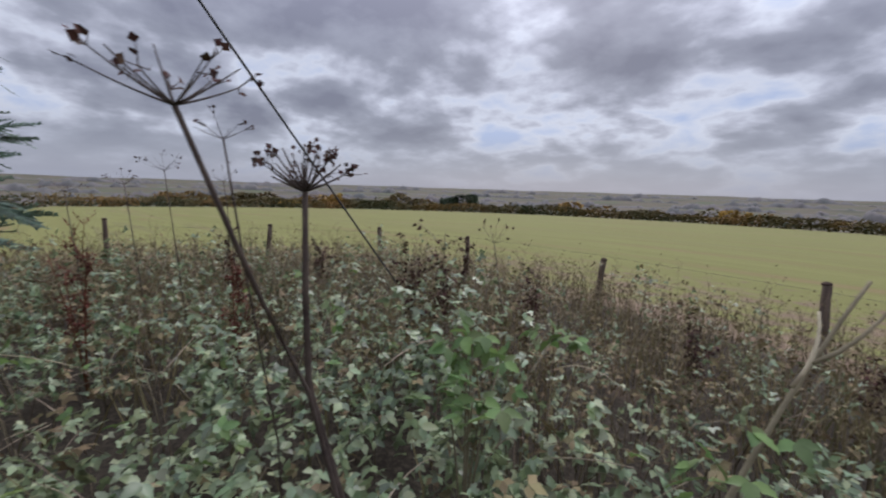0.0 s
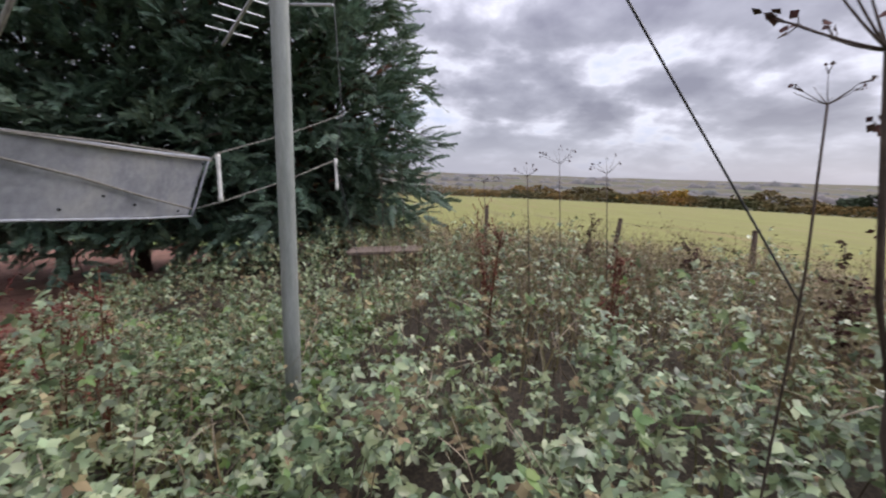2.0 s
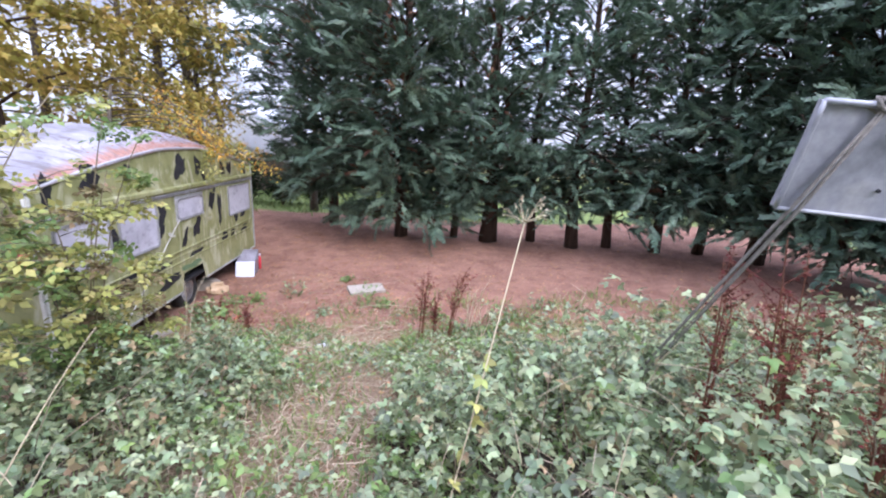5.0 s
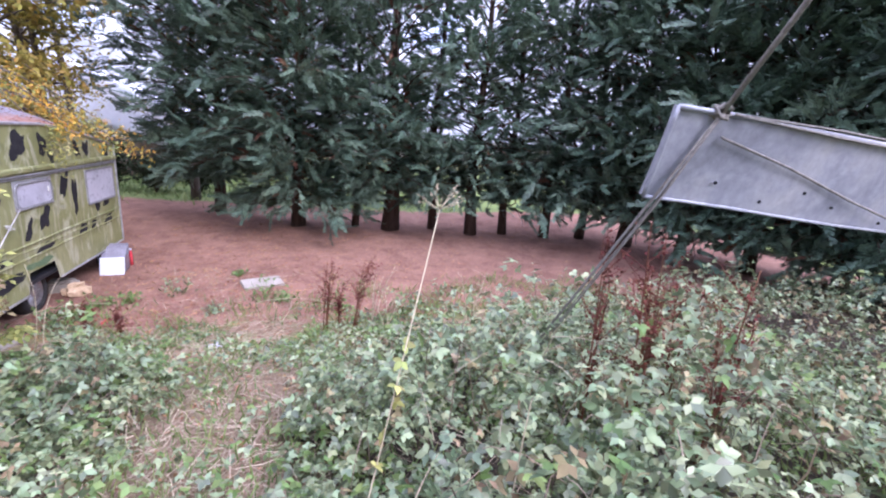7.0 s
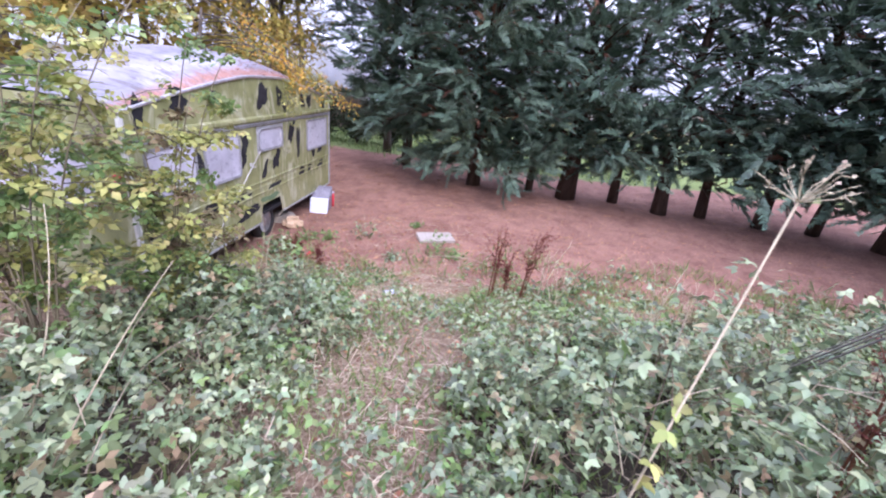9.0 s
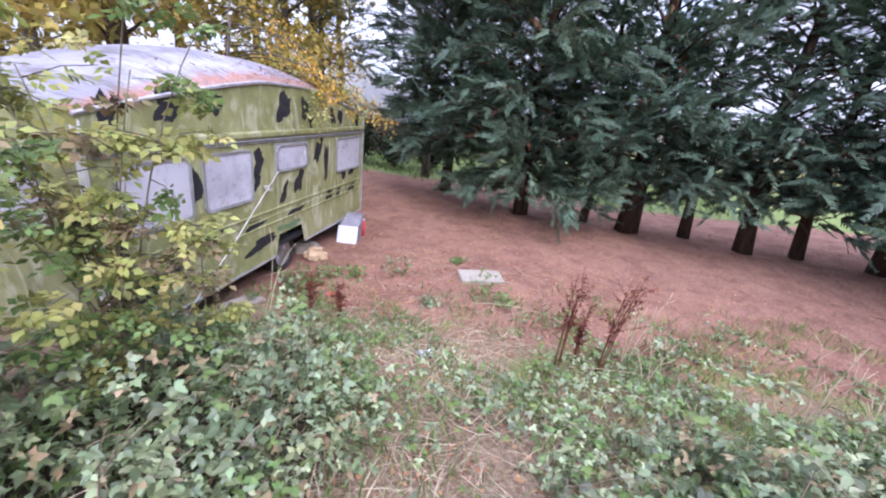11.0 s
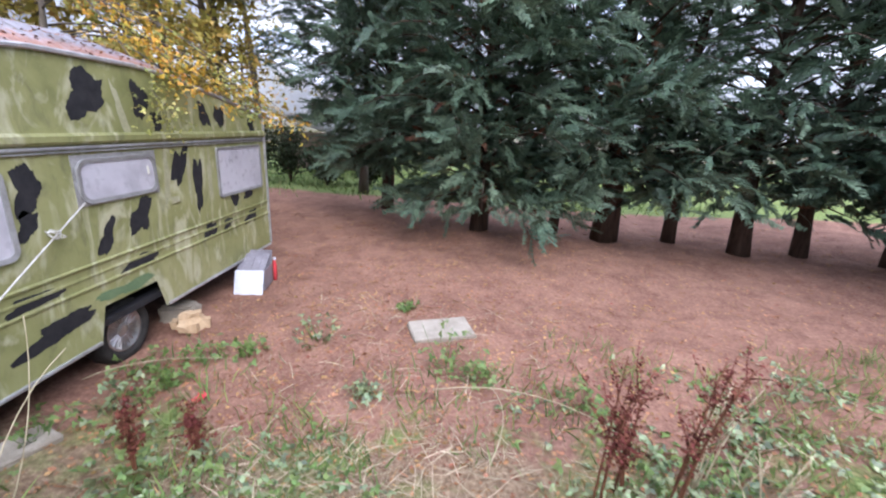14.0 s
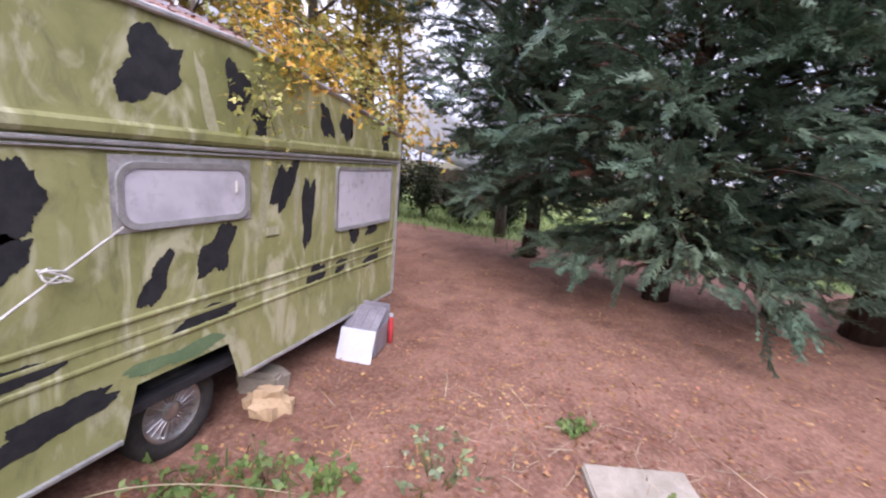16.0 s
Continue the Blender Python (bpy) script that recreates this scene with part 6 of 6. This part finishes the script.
hedge("field_hedge", 152, 15, 200, 3.0, 3, 20000, "hedge", 1, 0.8, "brown and orange autumn hedge at the far field edge", 0.25)
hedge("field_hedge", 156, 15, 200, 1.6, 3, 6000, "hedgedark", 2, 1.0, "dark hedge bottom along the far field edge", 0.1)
hedge("gold_hedge", 168, 150, 158, 4.6, 4, 900, "hedgegold", 3, 1.2, "golden autumn bushes beyond the field", 0.3)
hedge("gold_hedge", 162, 118, 121, 4.0, 3, 350, "hedgegold", 4, 1.1, "golden autumn bushes beyond the field", 0.3)
hedge("gold_hedge", 165, 100, 103, 3.8, 3, 350, "hedgegold", 14, 1.1, "golden autumn bushes beyond the field", 0.3)
hedge("dark_copse", 200, 132, 137, 6.5, 6, 900, "hedgedark", 5, 1.5, "dark evergreen copse beyond the field", 0.2)
hedge("mixed_hedge", 210, 137, 176, 4.8, 6, 4000, "hedge", 6, 1.5, "mixed autumn hedgerow trees beyond the field", 0.5)
hedge("mixed_hedge", 320, 20, 180, 5.0, 10, 5000, "hedge", 7, 2.2, "line of hedgerow trees in the middle distance", 0.6)


def ridge(radius, a0, a1, high, thick, seed, label):
    """A far belt of woodland: a lumpy bank with an uneven top."""
    r = np.random.default_rng(seed)
    n = 900
    a = np.radians(np.linspace(a0, a1, n))
    top = high * np.clip(0.45 + 0.4 * np.sin(a * 23 + seed) + 0.3 * np.sin(a * 61 + 2 * seed) + 0.25 * np.sin(a * 190) + r.normal(0, 0.16, n), 0.06, 2)
    V = []
    for dr, f in ((-0.5, -0.3), (-0.4, 0.55), (-0.15, 0.95), (0.15, 1.0), (0.5, -0.3)):
        rr = radius + dr * thick + r.normal(0, 0.04 * thick, n)
        x, y = FENCE_C[0] + rr * np.cos(a), FENCE_C[1] + rr * np.sin(a)
        V.append(np.stack([x, y, height(x, y) + top * f + (r.normal(0, 0.06 * high, n) if f > 0 else 0)], 1))
    V = np.stack(V, 1).reshape(-1, 3)
    i, j = np.meshgrid(np.arange(n - 1), np.arange(4), indexing="ij")
    b = i * 5 + j
    F = np.stack([b, b + 5, b + 6, b + 1], 2).reshape(-1, 4)
    return tagged(link("far_woods", np_mesh("far_woods", V, F), "hazed_wood"), label, "woods", kind="stuff")


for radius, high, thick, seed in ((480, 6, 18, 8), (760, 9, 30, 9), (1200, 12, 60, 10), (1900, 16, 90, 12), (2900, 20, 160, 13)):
    ridge(radius, 10, 200, high, thick, seed, "far autumn woods and hedges across the valley, coloured grey for haze")
hedge("copse_hedge", 34, 185, 300, 1.6, 2, 5000, "hedge", 11, 0.3, "ragged hedge beyond the cypress row", 0.5)


# ---- ground cover ----
def ground_cover():
    r = np.random.default_rng(91)
    # fallen leaves and needles
    n = 34000
    x, y = r.uniform(-7, 4.8, n), r.uniform(-13.5, -2.2, n)
    w = sstep(-3.0, -5.2, y) + np.exp(-((x - path_x(y)) / 0.6) ** 2)
    near = np.exp(-((x - 1.2) / 3.2) ** 2 - ((y + 7.0) / 3.2) ** 2)
    ok = (r.uniform(0, 1, n) < w * (0.25 + near)) & ~((np.abs(x - 4.3) < 1.0) & (y > -9.8) & (y < -3))
    x, y = x[ok], y[ok]
    d = np.stack([r.normal(0, 1, len(x)), r.normal(0, 1, len(x)), r.normal(0, 0.12, len(x))], 1)
    R = frames_from(d, np.tile([0, 0, 1.0], (len(x), 1)) + r.normal(0, 0.35, (len(x), 3)), r.uniform(0.016, 0.05, len(x)))
    tagged(tri_ob("fallen_leaves", stamp(*leaflet(False), R, np.stack([x, y, height(x, y) + 0.008], 1)), "litter"), "fallen brown and yellow leaves on needle litter", "leaf litter", kind="stuff")
    # twigs and shed sprays on the litter
    n = 7000
    x, y = r.uniform(-6.5, 4.2, n), r.uniform(-14, -5.6, n)
    ok = ~((x > 3.25) & (y > -9.8)) & (r.uniform(0, 1, n) < 0.35 + 0.65 * np.exp(-((x - 1.2) / 2.6) ** 2 - ((y + 7.2) / 2.6) ** 2))
    x, y = x[ok], y[ok]
    d = np.stack([r.normal(0, 1, len(x)), r.normal(0, 1, len(x)), r.normal(0.04, 0.08, len(x))], 1)
    R = frames_from(d, r.normal(0, 1, (len(x), 3)) + [0, 0, 1.0], r.uniform(0.04, 0.16, len(x)))
    tagged(tri_ob("shed_twigs", stamp(BLADE[0] * [1.5, 1, 0.6], BLADE[1], R, np.stack([x, y, height(x, y) + 0.008], 1)), "litter"), "shed brown twigs and sprays over the litter", "leaf litter", kind="stuff")
    # dry straw and twigs on the way
    n = 7500
    y = np.where(r.uniform(0, 1, n) < 0.08, r.uniform(-8.8, -6.2, n), r.uniform(-6.4, -0.9, n))
    x = path_x(y) + r.normal(0, 0.8, n)
    d = np.stack([r.normal(0, 1, n), r.normal(0, 1, n), r.uniform(0.0, 0.35, n)], 1)
    R = frames_from(d, r.normal(0, 1, (n, 3)), r.uniform(0.06, 0.30, n))
    tagged(tri_ob("dry_straw", stamp(BLADE[0] * [0.5, 1, 1], BLADE[1], R, np.stack([x, y, height(x, y) + r.uniform(0.0, 0.06, n)], 1)), "straw"), "dry straw and twigs strewn on the trodden path", "straw", kind="stuff")
    # grass
    n = 24000
    x, y = r.uniform(-5.5, 3.0, n), r.uniform(-8.2, -1.0, n)
    dens = sstep(-7.9, -6.2, y + 0.8 * sstep(0.2, -1.5, x) + 0.5 * wobble(x, y, 1.9, 5.0)) * sstep(-0.5, 0.6, wobble(x, y, 2.6, 4.0) + 0.2 + 0.55 * sstep(-6.5, -4.5, y))
    ok = r.uniform(0, 1, n) < dens
    x, y = x[ok], y[ok]
    d = np.stack([r.normal(0, 0.5, len(x)), r.normal(0, 0.5, len(x)), np.ones(len(x))], 1)
    R = frames_from(d, r.normal(0, 1, (len(x), 3)), r.uniform(0.05, 0.20, len(x)))
    tagged(tri_ob("grass", stamp(BLADE[0] * [1.6, 1, 1], BLADE[1], R, np.stack([x, y, height(x, y)], 1)), "grassblade"), "sparse green grass between path and brambles", "grass", kind="stuff")
    # rough grass where the litter ends, beyond the caravan
    n = 9000
    x, y = r.uniform(-6, 9, n), r.uniform(-22.5, -14.6, n)
    ok = r.uniform(0, 1, n) < sstep(-14.6, -17.0, y + 0.14 * (x - 2) + 0.5 * wobble(x, y, 1.5, 2.0))
    x, y = x[ok], y[ok]
    d = np.stack([r.normal(0, 0.6, len(x)), r.normal(0, 0.6, len(x)), np.ones(len(x))], 1)
    R = frames_from(d, r.normal(0, 1, (len(x), 3)), r.uniform(0.08, 0.26, len(x)))
    tagged(tri_ob("rough_grass", stamp(BLADE[0] * [2.6, 1, 1], BLADE[1], R, np.stack([x, y, height(x, y)], 1)), "grassblade"), "rough yellow-green grass beyond the needle litter", "grass", kind="stuff")
    # low nettles, ground ivy and bramble seedlings
    n = 26000
    x, y = r.uniform(-5.5, 3.0, n), r.uniform(-8.0, -1.0, n)
    dens = sstep(-7.2, -5.4, y + 0.8 * sstep(0.2, -1.5, x) + 0.6 * wobble(x, y, 1.7, 6.0)) * sstep(-0.3, 0.7, wobble(x, y, 2.2, 7.0) + 0.35 * sstep(0.2, -0.6, x) + 0.45 * sstep(-6.6, -4.8, y)) * (0.5 + 0.5 * sstep(0.2, 0.7, np.abs(x - path_x(y))))
    ok = r.uniform(0, 1, n) < dens
    x, y = x[ok], y[ok]
    z = height(x, y) + r.uniform(0.02, 0.20, len(x)) * sstep(-7.5, -4.5, y) + 0.015
    size = r.uniform(0.03, 0.065, len(x))
    lush = r.uniform(0, 1, len(x)) < 0.30 + 0.4 * sstep(0.0, 0.8, wobble(x, y, 1.3, 3.0))
    for pick, mat, lab in ((~lush, "bramble", "low bramble seedlings by the path"), (lush, "fresh", "low bright green nettles and ground ivy by the path")):
        scatter_leaves("low_plants", np.stack([x, y, z], 1)[pick], size[pick], mat, TRI_ROUGH, 92, 0.5, lab, "ground plants")
    # separate green tufts on the litter
    for k, (tx, ty, s) in enumerate([(1.84, -7.7, 0.20), (0.62, -7.42, 0.24), (2.35, -7.35, 0.13), (1.2, -6.9, 0.12), (-0.5, -7.0, 0.16), (-0.15, -5.7, 0.2), (-1.4, -6.6, 0.18), (2.7, -7.3, 0.14), (1.1, -8.6, 0.08), (-2.3, -7.3, 0.14), (0.35, -7.2, 0.16), (3.05, -7.05, 0.14), (2.95, -6.65, 0.14), (3.1, -6.2, 0.16), (2.75, -6.9, 0.10)]):
        g = float(height(tx, ty))
        tuft = thing("green_tuft", (tx, ty, g), "small tuft of green leaves on needle litter", "ground plant", "green tufts")
        s, m = s * 1.25, 46
        pts = r.normal(0, 1, (m, 3)) * [s * 0.5, s * 0.5, 0] + np.stack([np.zeros(m), np.zeros(m), r.uniform(0.01, s, m)], 1)
        scatter_leaves("leaf", pts, r.uniform(0.03, 0.065, m), "fresh" if k % 3 else "bramble", TRI_ROUGH, 600 + k, 0.7, parent=tuft)
        tri_ob("stem", merge([tube([(p[0] * 0.3, p[1] * 0.3, -0.02), p], [0.003, 0.002], 3) for p in pts[::3]]), "grassblade", tuft)


ground_cover()
